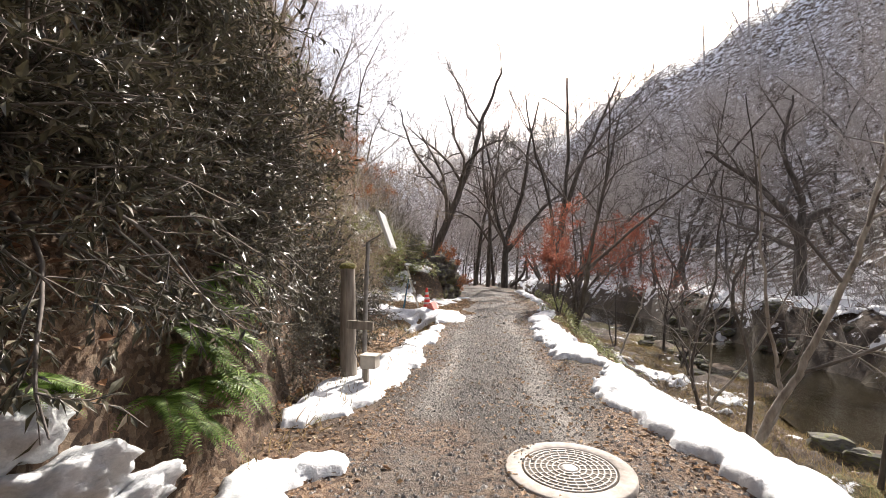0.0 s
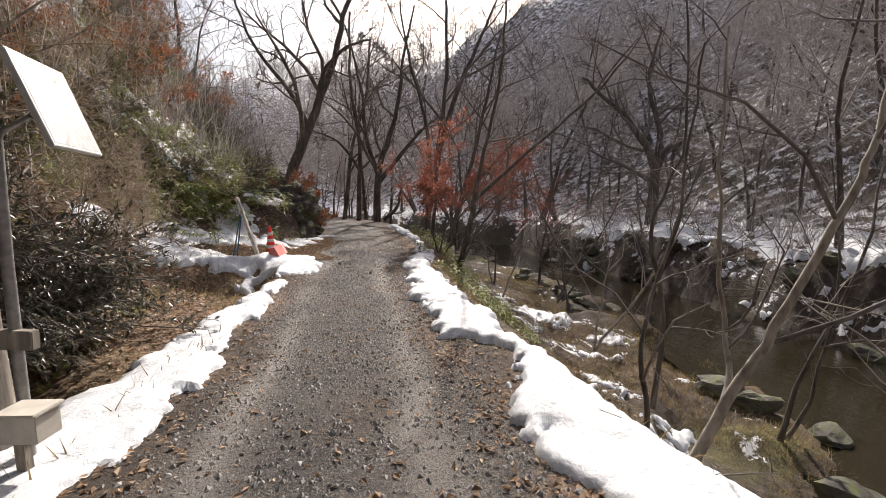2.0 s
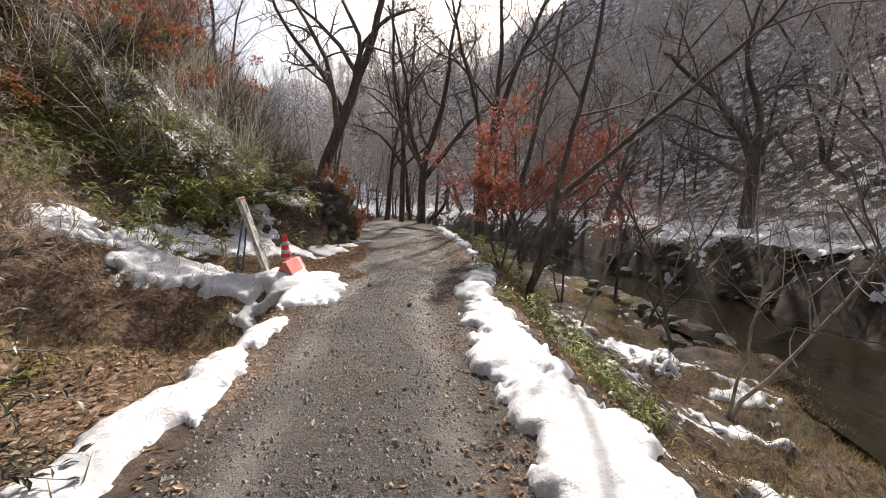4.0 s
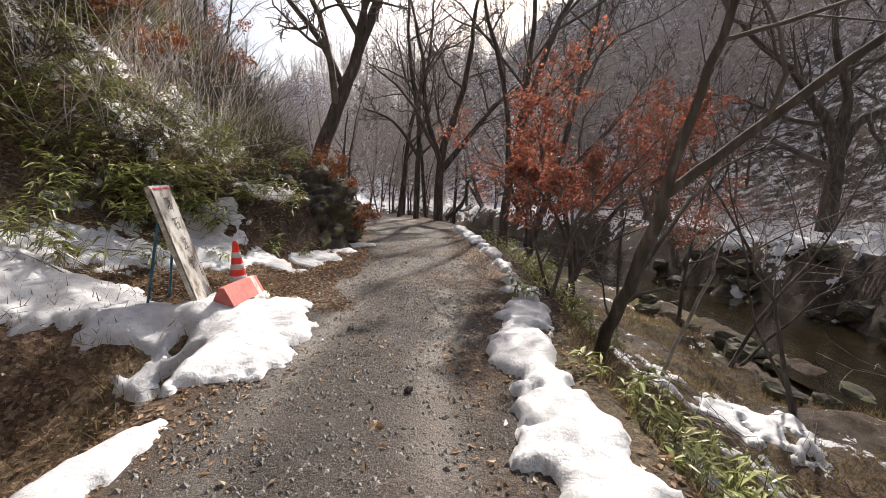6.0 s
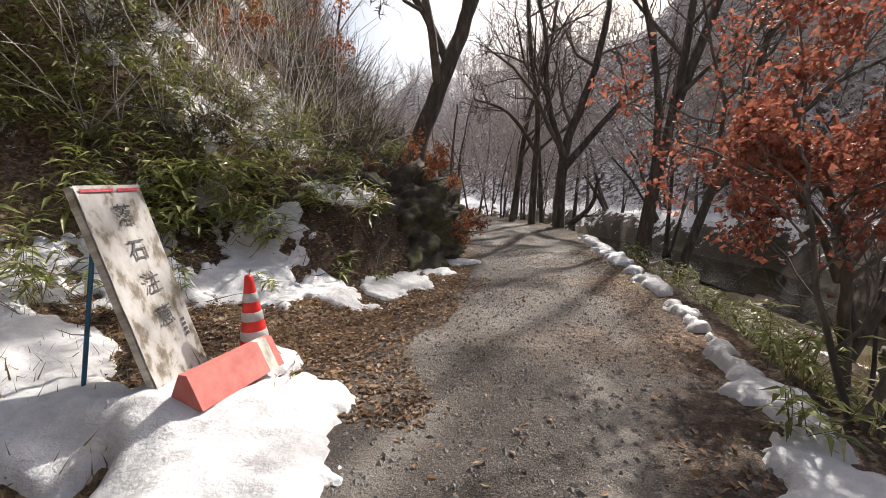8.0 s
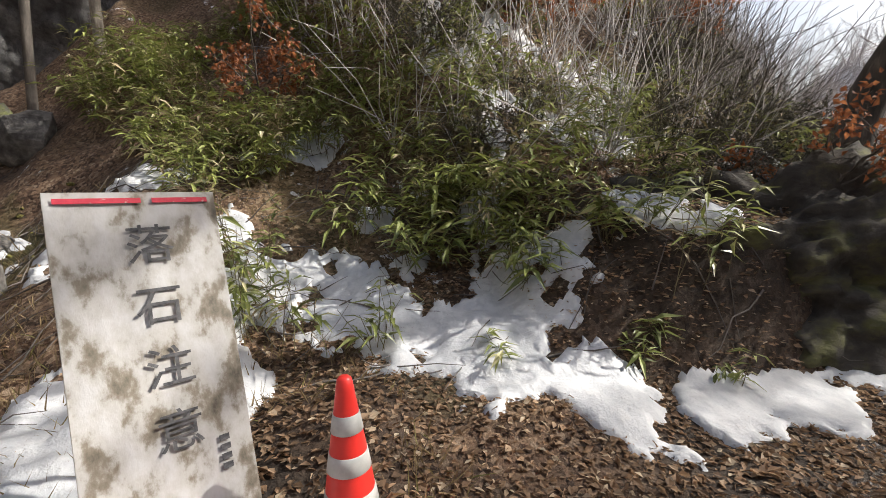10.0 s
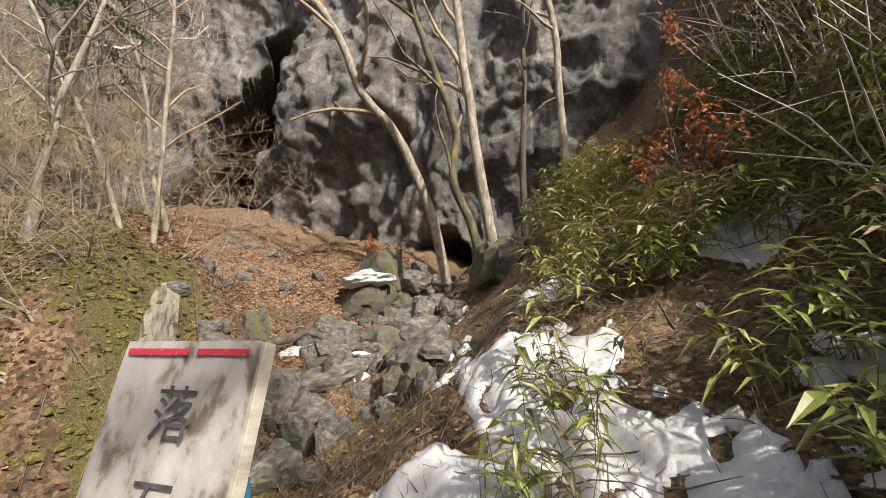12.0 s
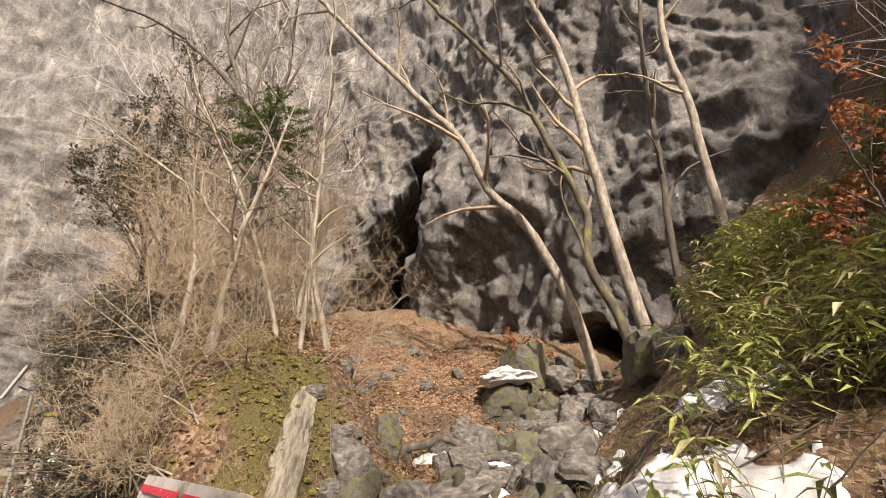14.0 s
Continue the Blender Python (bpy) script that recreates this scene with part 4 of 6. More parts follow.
shaped_tree("cliff_tree", (-10.15, 10.75, 2.8), [
    ([(0, 0, -0.4), (0.35, -0.33, 2.25), (0.55, -0.53, 4.2), (0.72, -0.69, 5.85), (0.9, -0.88, 7.7), (1.36, -1.3, 9.55), (1.74, -1.7, 11.9)], 0.15, 0.07, 9)],
    "pale straight-stemmed tree with lichened bark below the cliff", M_PALE_BARK, seed=33, count=(5, 4), twig=M_STRAW, shrink=0.2)
shaped_tree("cliff_tree", (-10.2, 12.5, 4.6), [
    ([(0, 0, -0.4), (0.1, -0.1, 2.2), (0.13, -0.12, 3.55), (0.3, -0.3, 5.0), (0.21, -0.2, 6.5), (0.17, -0.17, 8.1), (0.3, -0.2, 11)], 0.1, 0.05, 7)],
    "pale bare tree at the foot of the limestone cliff", M_PALE_BARK, seed=34, count=(5, 4), twig=M_STRAW, shrink=0.2)
shaped_tree("cliff_tree", (-10.3, 11.4, 3.4), [
    ([(0, 0, -0.4), (-0.02, 0.02, 1.9), (-0.1, 0.06, 3.1), (-0.06, 0.1, 5.3), (-0.2, 0.17, 7.5), (-0.45, 0.45, 10)], 0.085, 0.05, 7)],
    "dark slender mossy tree at the foot of the limestone cliff", M_BARK, seed=35, count=(5, 4), shrink=0.2)
# forked dark tree and slim pale stems on the mound
shaped_tree("mound_tree", at_ground(-4.45, 5.25), [
    ([(0, 0, -0.4), (0.58, -0.56, 1.9), (0.94, -0.9, 3.8), (1.14, -1.1, 5.1), (1.37, -1.33, 6.2), (1.83, -1.77, 8.1), (2.1, -2.0, 10.3)], 0.12, 0.05, 9),
    ([(1.3, -1.25, 5.9), (2.05, -2.0, 7.1), (3.2, -3.1, 8.4), (4.6, -4.4, 9.3)], 0.08, 0.03, 7),
    ([(1.1, -1.05, 4.9), (1.0, -1.2, 6.5), (0.7, -1.4, 8.6)], 0.07, 0.03, 6)],
    "dark forked bare tree on the leaf-covered mound", M_BARK, seed=36, count=(6, 4), shrink=0.24)
shaped_tree("mound_tree", at_ground(-3.62, 8.02), [
    ([(0, 0, -0.3), (-0.02, 0.02, 0.9), (-0.01, 0.01, 2.0), (-0.01, 0.01, 3.65), (0.02, -0.02, 5.3), (0.12, -0.11, 7.4)], 0.045, 0.015, 14)],
    "slim pale stem among twigs on the mound", M_PALE_BARK, seed=37, count=(5, 4), twig=M_STRAW, shrink=0.17, thin=0.003)
shaped_tree("mound_tree", at_ground(-3.5, 7.65), [
    ([(0, 0, -0.3), (0.3, -0.29, 1.0), (0.84, -0.82, 2.7), (1.49, -1.45, 4.3), (1.95, -1.89, 5.8)], 0.04, 0.012, 14)],
    "slim pale stem leaning over the mound", M_PALE_BARK, seed=38, count=(5, 4), twig=M_STRAW, shrink=0.25, thin=0.003)
shaped_tree("mound_tree", at_ground(-3.85, 6.3), [
    ([(0, 0, -0.3), (0.59, -0.57, 1.6), (1.57, -1.5, 2.75), (2.9, -2.8, 4.0), (4.0, -3.86, 4.8)], 0.05, 0.012, 16)],
    "arching grey branchy stem over the mound", M_PALE_BARK, seed=39, count=(6, 4), twig=M_STRAW, shrink=0.25, thin=0.003)
# thin saplings and the twiggy thicket on the mound
for k, (x, y, tall, bark) in enumerate([(-2.7, 7.0, 4.8, M_PALE_BARK), (-3.4, 5.2, 6.5, M_BARK), (-2.4, 6.2, 4.2, M_PALE_BARK), (-6.3, 4.2, 7.5, M_PALE_BARK)]):
    t = bare_tree(200 + k, tall, 0.03 + 0.008 * tall, (0.1 * math.sin(k * 2.1), 0.12 * math.cos(k * 1.7), 1), 1, (8, 6, 4), bark, M_PALE_BARK if k % 2 == 0 else M_TWIG, 0.1, 0.003, "thin bare sapling on the leaf-covered mound", 0.9, "bare_sapling")
    t.location = at_ground(x, y)

for k, (x, y, tall) in enumerate([(-2.3, 7.6, 2.2), (-2.9, 8.2, 2.0), (-3.3, 7.2, 2.8), (-2.5, 6.9, 2.8), (-3.9, 8.3, 1.8), (-4.2, 7.4, 2.6), (-3.0, 6.4, 3.2), (-2.4, 8.5, 1.3), (-4.9, 7.0, 2.4), (-3.7, 6.5, 3.2), (-2.2, 7.1, 2.6), (-4.6, 6.2, 3.0), (-2.0, 7.6, 1.5), (-1.95, 8.0, 1.2), (-2.0, 8.4, 1.2), (-1.9, 7.2, 1.6), (-2.2, 8.7, 1.0), (-2.0, 6.8, 1.8), (-3.4, 5.6, 3.4), (-2.6, 5.9, 3.0), (-4.2, 5.3, 3.4)]):
    t = bare_tree(260 + k, tall * 1.1, 0.013, (0.9 * math.sin(k * 2.9) + 0.3, 0.6 * math.cos(k * 1.3) + 0.2, 0.8), 3, (8, 6, 4), M_PALE_BARK, M_STRAW, 0.16, 0.0028, "pale leafless thicket shrub on the mound", 1.0, "thicket_shrub", 6)
    t.location = at_ground(x, y)
# cedar sapling with green sprays
rng = np.random.default_rng(41)
wood, needles = Soup(), Soup()
p, q = limb(rng, (0, 0, -0.2), (0.02, 0, 1), 4.9, 0.05, 0.008, 9, 0.04)
wood.tube(p, q, 6)
for k in range(84):
    low = k % 4 == 0
    s = rng.uniform(0.22, 0.62) if low else rng.uniform(0.66, 0.97)
    at = p[0] + (p[-1] - p[0]) * s + rng.normal(0, 0.03, 3)
    a = k * 2.4
    ln = (1.1 if low else 0.65 + 1.8 * (1.0 - s)) * rng.uniform(0.5, 1.15)
    bp, bq = limb(rng, at, (math.cos(a), math.sin(a), 0.12), ln, 0.009, 0.003, 5, 0.12, -0.03)
    wood.tube(bp, bq, 3)
    n = 20 if low else 60
    f = rng.uniform(0.25, 1, n)
    pos = np.array([bp[min(int(v * 5), 4)] + (bp[min(int(v * 5) + 1, 5)] - bp[min(int(v * 5), 4)]) * (v * 5 % 1) for v in f])
    d = unit(bp[-1] - bp[0]) * 0.6 + rng.normal(0, 0.6, (n, 3)) * np.array([1, 1, 0.4])
    leaf_soup(needles, pos, d, np.array([0, 0, 1.0]), rng.uniform(0.07, 0.15, n), rng.uniform(0.016, 0.03, n))
cedar = new("cedar_sapling")
cedar.location = at_ground(-3.2, 7.15)
part("trunk", wood.mesh("trunk", M_BARK), cedar)
part("foliage", needles.mesh("foliage", M_CEDAR, False), cedar, "flat green needle sprays")
tagged(cedar, "young evergreen tree with green sprays on the mound", "tree")

# ---- the wooded hillsides: counted trees near, woods far ----
kinds = []
for k in range(7):
    t = bare_tree(300 + k, 8 + 1.1 * k, 0.075 + 0.012 * k, (0.06 * math.sin(k), 0.05, 1), 1 + (k % 3 == 0), (11, 8, 6), M_BARK, M_HAZED_TWIG, 0.1, 0.0115, "tall bare deciduous tree on the snowy hillside", 0.7)
    kinds.append(t)
rng = np.random.default_rng(50)
spots = []
tries = 0
while len(spots) < 225 and tries < 6000:
    tries += 1
    zone = rng.random()
    if zone < 0.47:
        y = rng.uniform(4, 62)
        x = water_far(y) + 1.5 + 34 * rng.random() ** 1.3
    elif zone < 0.8:
        y = rng.uniform(25, 58)
        x = hill_foot(y) - 4.0 - 22 * rng.random()
    elif zone < 0.93:
        y = rng.uniform(31, 64)
        x = road_r(y) + 1.5 + 8 * rng.random()
    else:
        y = rng.uniform(-16, 2)
        x = rng.uniform(-9, -3.5)
    if all((x - a) ** 2 + (y - c) ** 2 > 2.0 for a, c in spots) and not (14 < x < 22 and 18 < y < 25):
        spots.append((float(x), float(y)))
for k, (x, y) in enumerate(spots):
    s = rng.uniform(0.7, 1.15)
    m = pose(x, y, h1(x, y) - 0.15, rng.uniform(-6, 6), rng.uniform(-6, 6), rng.uniform(0, 360)) @ Matrix.Scale(s, 4)
    if k < len(kinds):
        kinds[k].matrix_basis = m
    else:
        o = copy_thing(kinds[k % len(kinds)], Matrix())
        o.matrix_basis = m

tan_kind = bare_tree(310, 8.5, 0.09, (0.05, 0.05, 1), 1, (10, 7, 5), M_PALE_BARK, M_STRAW, 0.11, 0.009, "pale bare tree on the slope behind the bank", 0.8)
rng = np.random.default_rng(53)
for k in range(17):
    x, y = rng.uniform(-8.5, -3.2), rng.uniform(-15, 1.5)
    m = pose(x, y, h1(x, y) - 0.15, rng.uniform(-8, 8), rng.uniform(-8, 8), rng.uniform(0, 360)) @ Matrix.Scale(rng.uniform(0.6, 1.1), 4)
    o = tan_kind if k == 0 else copy_thing(tan_kind, Matrix())
    o.matrix_basis = m

# far woods: one mass of simple bare trees
rng = np.random.default_rng(60)
woods = Soup()
simple_trees = []
for k in range(5):
    s = Soup()
    p, q = limb(rng, (0, 0, -0.3), (0, 0, 1), 10, 0.13, 0.03, 5, 0.08)
    s.tube(p, q, 4)
    for j in range(34):
        f = 0.25 + 0.73 * j / 34
        at = p[0] + (p[-1] - p[0]) * f
        a = rng.uniform(0, 6.28)
        bp, bq = limb(rng, at, (math.cos(a), math.sin(a), 0.9), 3.6 * (1.15 - f), 0.04, 0.01, 3, 0.2, 0.1)
        s.tube(bp, bq, 3)
        for i in range(3):
            cp, cq = limb(rng, bp[1 + i % 3], rng.normal(0, 1, 3) + np.array([0, 0, 0.8]), 1.3 * (1.2 - f), 0.018, 0.006, 2, 0.2)
            s.tube(cp, cq, 3)
    simple_trees.append((np.concatenate(s.v), np.concatenate(s.f)))
count = 0
while count < 420:
    side = rng.random()
    if side < 0.62:
        y = rng.uniform(-15, 170)
        x = water_far(y) + 14 + 62 * rng.random()
    elif side < 0.85:
        y = rng.uniform(25, 170)
        x = hill_foot(y) - 8 - 60 * rng.random()
    else:
        y = rng.uniform(64, 175)
        x = road_r(y) + rng.uniform(-6, 30)
    v, f = simple_trees[count % 5]
    a, s = rng.uniform(0, 6.28), rng.uniform(0.7, 1.2)
    rot = np.array([[math.cos(a), -math.sin(a), 0], [math.sin(a), math.cos(a), 0], [0, 0, 1]]) * s
    woods.add(v @ rot.T + np.array([x, y, h1(x, y)]), f)
    count += 1
# the woods' paleness is haze painted into their twig colour
tagged(new("far_woods", woods.mesh("far_woods", M_HAZED_TWIG)), "leafless woods covering the far hillsides, coloured pale for haze", "trees", kind="stuff")

# brush of thin sticks on the hillsides
rng = np.random.default_rng(61)
brush = Soup()
for k in range(3300):
    z = rng.random()
    if z < 0.5:
        y = rng.uniform(2, 60)
        x = water_far(y) + 2.0 + 36 * rng.random()
    else:
        y = rng.uniform(15.5, 48)
        x = hill_foot(y) - 2.0 - 16 * rng.random()
    c = np.array(at_ground(x, y, -0.05))
    for j in range(7):
        d = rng.normal(0, 0.45, 3) + np.array([0, 0, 1.0])
        p, q = limb(rng, c, d, rng.uniform(0.7, 2.6), 0.011, 0.004, 2, 0.2)
        brush.tube(p, q, 3)
tan_brush = Soup()
for k in range(330):
    x, y = rng.uniform(-9, 1.5), rng.uniform(-18, 3.5)
    if x > bank_foot(y) - 1.0 or (x < -5 and y > -3):
        continue
    c = np.array(at_ground(x, y, -0.05))
    for j in range(9):
        p, q = limb(rng, c, rng.normal(0, 0.5, 3) + np.array([0, 0, 1.0]), rng.uniform(1.2, 3.6), 0.014, 0.005, 3, 0.22)
        tan_brush.tube(p, q, 3)
        p2, q2 = limb(rng, p[1], rng.normal(0, 0.7, 3) + np.array([0, 0, 0.8]), rng.uniform(0.5, 1.5), 0.008, 0.004, 2, 0.22)
        tan_brush.tube(p2, q2, 3)
tagged(new("tan_thicket", tan_brush.mesh("tan_thicket", M_STRAW)), "pale tan leafless thicket on the slope behind the bank", "brush", kind="stuff")
slope_brush = Soup()
for k in range(330):
    y = rng.uniform(20.0, 33)
    x = hill_foot(y) - 2.2 - 9 * rng.random()
    c = np.array(at_ground(x, y, -0.05))
    for j in range(8):
        p, q = limb(rng, c, rng.normal(0, 0.4, 3) + np.array([0.1, -0.1, 1.0]), rng.uniform(1.0, 2.8), 0.014, 0.005, 3, 0.2)
        slope_brush.tube(p, q, 3)
        p2, q2 = limb(rng, p[1], rng.normal(0, 0.7, 3) + np.array([0, 0, 0.8]), rng.uniform(0.5, 1.6), 0.008, 0.004, 2, 0.22)
        slope_brush.tube(p2, q2, 3)
tagged(new("slope_thicket", slope_brush.mesh("slope_thicket", M_TWIG)), "grey-brown leafless thicket on the upper slope", "brush", kind="stuff")
tagged(new("hillside_brush", brush.mesh("hillside_brush", M_HAZED_TWIG)), "thin leafless brush on the hillsides, coloured pale for haze", "brush", kind="stuff")

# ---- dwarf bamboo on the slope ----
def bamboo_into(stems, leaves, rng, base, tall, n, leaf_len, lean=(0.25, -0.1)):
    p, q = limb(rng, base, (lean[0] + rng.normal(0, 0.25), lean[1] + rng.normal(0, 0.25), 1), tall, 0.004, 0.002, 4, 0.12, -0.02)
    stems.tube(p, q, 3)
    f = rng.uniform(0.4, 1.0, n)
    idx = np.minimum((f * 4).astype(int), 3)
    pos = p[idx] + (p[idx + 1] - p[idx]) * (f * 4 - idx)[:, None]
    a = rng.uniform(0, 6.28, n)
    d = np.stack([np.cos(a), np.sin(a), rng.uniform(-0.5, 0.5, n)], 1)
    ln = leaf_len * rng.uniform(0.6, 1.25, n)
    leaf_soup(leaves, pos, d, np.array([0, 0, 1.0]) + rng.normal(0, 0.25, (n, 3)), ln, ln * rng.uniform(0.13, 0.22, n), 0.26)


rng = np.random.default_rng(70)
for zone_name, label, n, leaf_len, pick in [
    ("dwarf_bamboo", "dense green dwarf bamboo covering the slope", 1900, 0.22, lambda: (rng.uniform(-9.5, 0.3), rng.uniform(11.5, 24))),
    ("withered_bamboo", "withered straw-coloured dwarf bamboo on the slope", 500, 0.19, lambda: (rng.uniform(-9.5, 0.3), rng.uniform(11.5, 24))),
    ("dwarf_bamboo", "low dwarf bamboo tufts along the stream bank", 330, 0.15, lambda: (rng.uniform(2.9, 4.6), rng.uniform(9, 20)))]:
    st, lv = Soup(), Soup()
    made = 0
    while made < n:
        x, y = pick()
        if zone_name and x < 1:
            d = hill_foot(y) - x
            if d < (0.9 if y < 15.3 else 0.35) or y < gully_y(x) + 3.1 or vnoise(x * 0.75, y * 0.75, 91) < 0.43 or (d < 1.6 and y < 15.3 and rng.random() < 0.6) or (y > 16.2 and rng.random() < 0.62):
                made += 0.02
                continue
        elif x > 1 and (x < road_r(y) + 0.75 or vnoise(x * 0.6, y * 0.6, 93) < 0.5):
            made += 0.02
            continue
        bamboo_into(st, lv, rng, at_ground(x, y, -0.03), rng.uniform(0.35, 1.0) if x < 1 else rng.uniform(0.2, 0.5), 11, leaf_len)
        made += 1
    st.v.append(np.zeros((0, 3)))
    ob = new(zone_name, lv.mesh("bamboo_leaves", M_DEAD_SASA if zone_name == "withered_bamboo" else M_SASA, False))
    tagged(ob, label, "bamboo", kind="stuff")
    tagged(new("bamboo_stems", st.mesh("bamboo_stems", M_STEM)), "thin brown bamboo stems under the leaves", "bamboo", kind="stuff")


def bamboo_clump(seed, x, y, stems_n, tall, leaf_len, label):
    rng = np.random.default_rng(seed)
    st, lv = Soup(), Soup()
    for _ in range(stems_n):
        bamboo_into(st, lv, rng, (rng.normal(0, 0.06), rng.normal(0, 0.06), -0.03), tall * rng.uniform(0.6, 1.1), 8, leaf_len, (0.1, -0.1))
    ob = new("bamboo_clump")
    ob.location = at_ground(x, y)
    tagged(part("stem", st.mesh("stem", M_STEM), ob), kind="stuff")
    part("foliage", lv.mesh("foliage", M_SASA, False), ob)
    return tagged(ob, label, "bamboo", "bamboo clumps by the road")


for k, (x, y, n, tall, ln) in enumerate([(-1.85, 14.25, 7, 0.55, 0.2), (-0.62, 15.6, 4, 0.3, 0.17), (-1.2, 14.9, 3, 0.25, 0.16), (-2.6, 14.9, 9, 0.8, 0.24), (-2.2, 15.7, 9, 0.8, 0.22), (-3.2, 14.6, 9, 0.8, 0.26), (-3.0, 15.3, 10, 0.9, 0.26), (-1.6, 16.1, 8, 0.7, 0.22), (-0.2, 16.2, 4, 0.3, 0.16), (-1.6, 15.5, 9, 0.65, 0.27), (-2.2, 15.95, 11, 0.75, 0.28), (-1.9, 15.7, 10, 0.6, 0.27), (-2.75, 15.5, 11, 0.75, 0.29), (-1.2, 16.05, 8, 0.6, 0.25), (-0.9, 16.4, 8, 0.55, 0.24), (-3.5, 15.1, 10, 0.8, 0.28), (-2.4, 15.25, 8, 0.6, 0.28), (-0.55, 15.95, 4, 0.3, 0.22), (3.15, 10.2, 6, 0.35, 0.17), (3.05, 12.6, 8, 0.45, 0.17), (3.55, 13.6, 9, 0.55, 0.18), (3.3, 9.2, 5, 0.3, 0.16), (3.9, 14.6, 9, 0.55, 0.18)]):
    bamboo_clump(500 + k, x, y, n, tall, ln, "dwarf bamboo clump with long green drooping leaves")

# rusty beech sprays above the rock and up the slope
def rusty_shrub(seed, base, tall, n, label, size=0.07):
    shaped_tree("rusty_shrub", base, [
        ([(0, 0, -0.2), (0.1, -0.1, 0.35 * tall), (0.3, -0.2, 0.7 * tall), (0.6, -0.3, tall)], 0.02, 0.006, n),
        ([(0, 0, -0.2), (-0.3, -0.1, 0.35 * tall), (-0.6, -0.3, 0.7 * tall)], 0.018, 0.006, n),
        ([(0, 0, -0.2), (0.4, 0.1, 0.3 * tall), (0.9, 0.1, 0.5 * tall)], 0.018, 0.006, n)],
        label, M_BARK, seed=seed, count=(5, 4), thin=0.0025, group="rusty shrubs", shrink=0.5, leaves=(M_RUST, 3, size, lambda p: True))


rusty_shrub(80, at_ground(-0.2, 18.2, 0.1), 0.7, 5, "low shrub with rusty orange leaves on the rock")
rusty_shrub(81, at_ground(0.2, 18.9, 0.0), 0.6, 5, "low shrub with rusty orange leaves on the rock")
for k, (x, y) in enumerate([(-5.5, 17.8), (-6.8, 16.2), (-4.8, 20.0), (-7.5, 19), (-3.6, 22), (-6.4, 14.6), (-4.2, 18.8), (-8.5, 17.0), (-5.6, 22.5)]):
    rusty_shrub(82 + k, at_ground(x, y), 1.7, 5, "slope shrub still holding rusty brown leaves", 0.08)
rusty_shrub(95, at_ground(-11.2, 7.0, 0.2), 0.6, 4, "tuft of rusty fern beside the low cave")

# ---- dark evergreen shrubs overhanging the bank ----
def evergreen(seed, reach, n_br, per):
    rng = np.random.default_rng(seed)
    wood, lv = Soup(), Soup()
    for k in range(n_br):
        a = rng.normal(0, 0.75)
        d = np.array([math.cos(a), math.sin(a), rng.uniform(-0.15, 0.9)])
        p, q = limb(rng, rng.normal(0, 0.12, 3), d, reach * rng.uniform(0.6, 1.2), 0.016, 0.004, 6, 0.16, -0.06)
        wood.tube(p, q, 4)
        for j in range(9):
            i = rng.integers(1, 6)
            tp, tq = limb(rng, p[i], unit(p[i + 1] - p[i]) + rng.normal(0, 0.55, 3), reach * 0.34, 0.005, 0.002, 3, 0.2, -0.02)
            wood.tube(tp, tq, 3)
            m = per
            f = rng.uniform(0.1, 1, m) * 3
            ii = np.minimum(f.astype(int), 2)
            pos = tp[ii] + (tp[ii + 1] - tp[ii]) * (f - ii)[:, None]
            dd = unit(tp[-1] - tp[0]) + rng.normal(0, 0.7, (m, 3))
            ln = rng.uniform(0.055, 0.1, m)
            leaf_soup(lv, pos, dd, np.array([0, 0, 1.0]) + rng.normal(0, 0.3, (m, 3)), ln, ln * rng.uniform(0.28, 0.4, m), 0.12)
    ob = new("evergreen_shrub")
    tagged(part("branchwork", wood.mesh("branchwork", M_TWIG), ob), kind="stuff")
    tagged(part("foliage", lv.mesh("foliage", M_EVER, False), ob), kind="stuff")
    return tagged(ob, "dark evergreen shrub hanging over the earth bank", "shrub", "evergreen shrubs on the bank")


ever = [evergreen(600 + k, 1.25, 11, 14) for k in range(4)]
rng = np.random.default_rng(62)
places = []
for y in np.arange(-1.4, 7.6, 0.34):
    for z in (1.95, 2.5, 3.1, 3.7) if y < 4.4 else ((0.5, 1.1, 1.8, 2.5, 3.1) if y < 5.4 else (0.35, 0.9, 1.5) if y < 6.9 else (0.3, 0.8)):
        yy, zz = y + rng.uniform(-0.2, 0.2), z + rng.uniform(-0.25, 0.25)
        x = -1.2
        while h1(x, yy) < zz and x > -4.5:
            x -= 0.04
        if x > -4.5 and not (y < 1.3 and z < 2.4):
            places.append((x, yy, zz))
for k, (x, y, z) in enumerate(places):
    m = pose(x - 0.12, y, z - 0.05, rng.uniform(-15, 15), rng.uniform(-5, 25), rng.uniform(-50, 55)) @ Matrix.Scale(rng.uniform(0.6, 0.95) * (0.5 if 4.4 < y < 6.1 and z < 1.8 else 1.0), 4)
    o = ever[k] if k < 4 else copy_thing(ever[k % 4], Matrix())
    o.matrix_basis = m
for k in range(34):
    y = rng.uniform(15.8, 23.5)
    x = float(hill_foot(y)) - 0.8 - 5.5 * rng.random()
    o = copy_thing(ever[k % 4], Matrix())
    o.matrix_basis = pose(x, y, h1(x, y) + 0.15, rng.uniform(-15, 15), rng.uniform(-45, -10), rng.uniform(-90, 30)) @ Matrix.Scale(rng.uniform(0.45, 0.8), 4)
    tagged(o, "dark-leaved low evergreen shrub on the slope", "shrub", "evergreen shrubs on the slope")
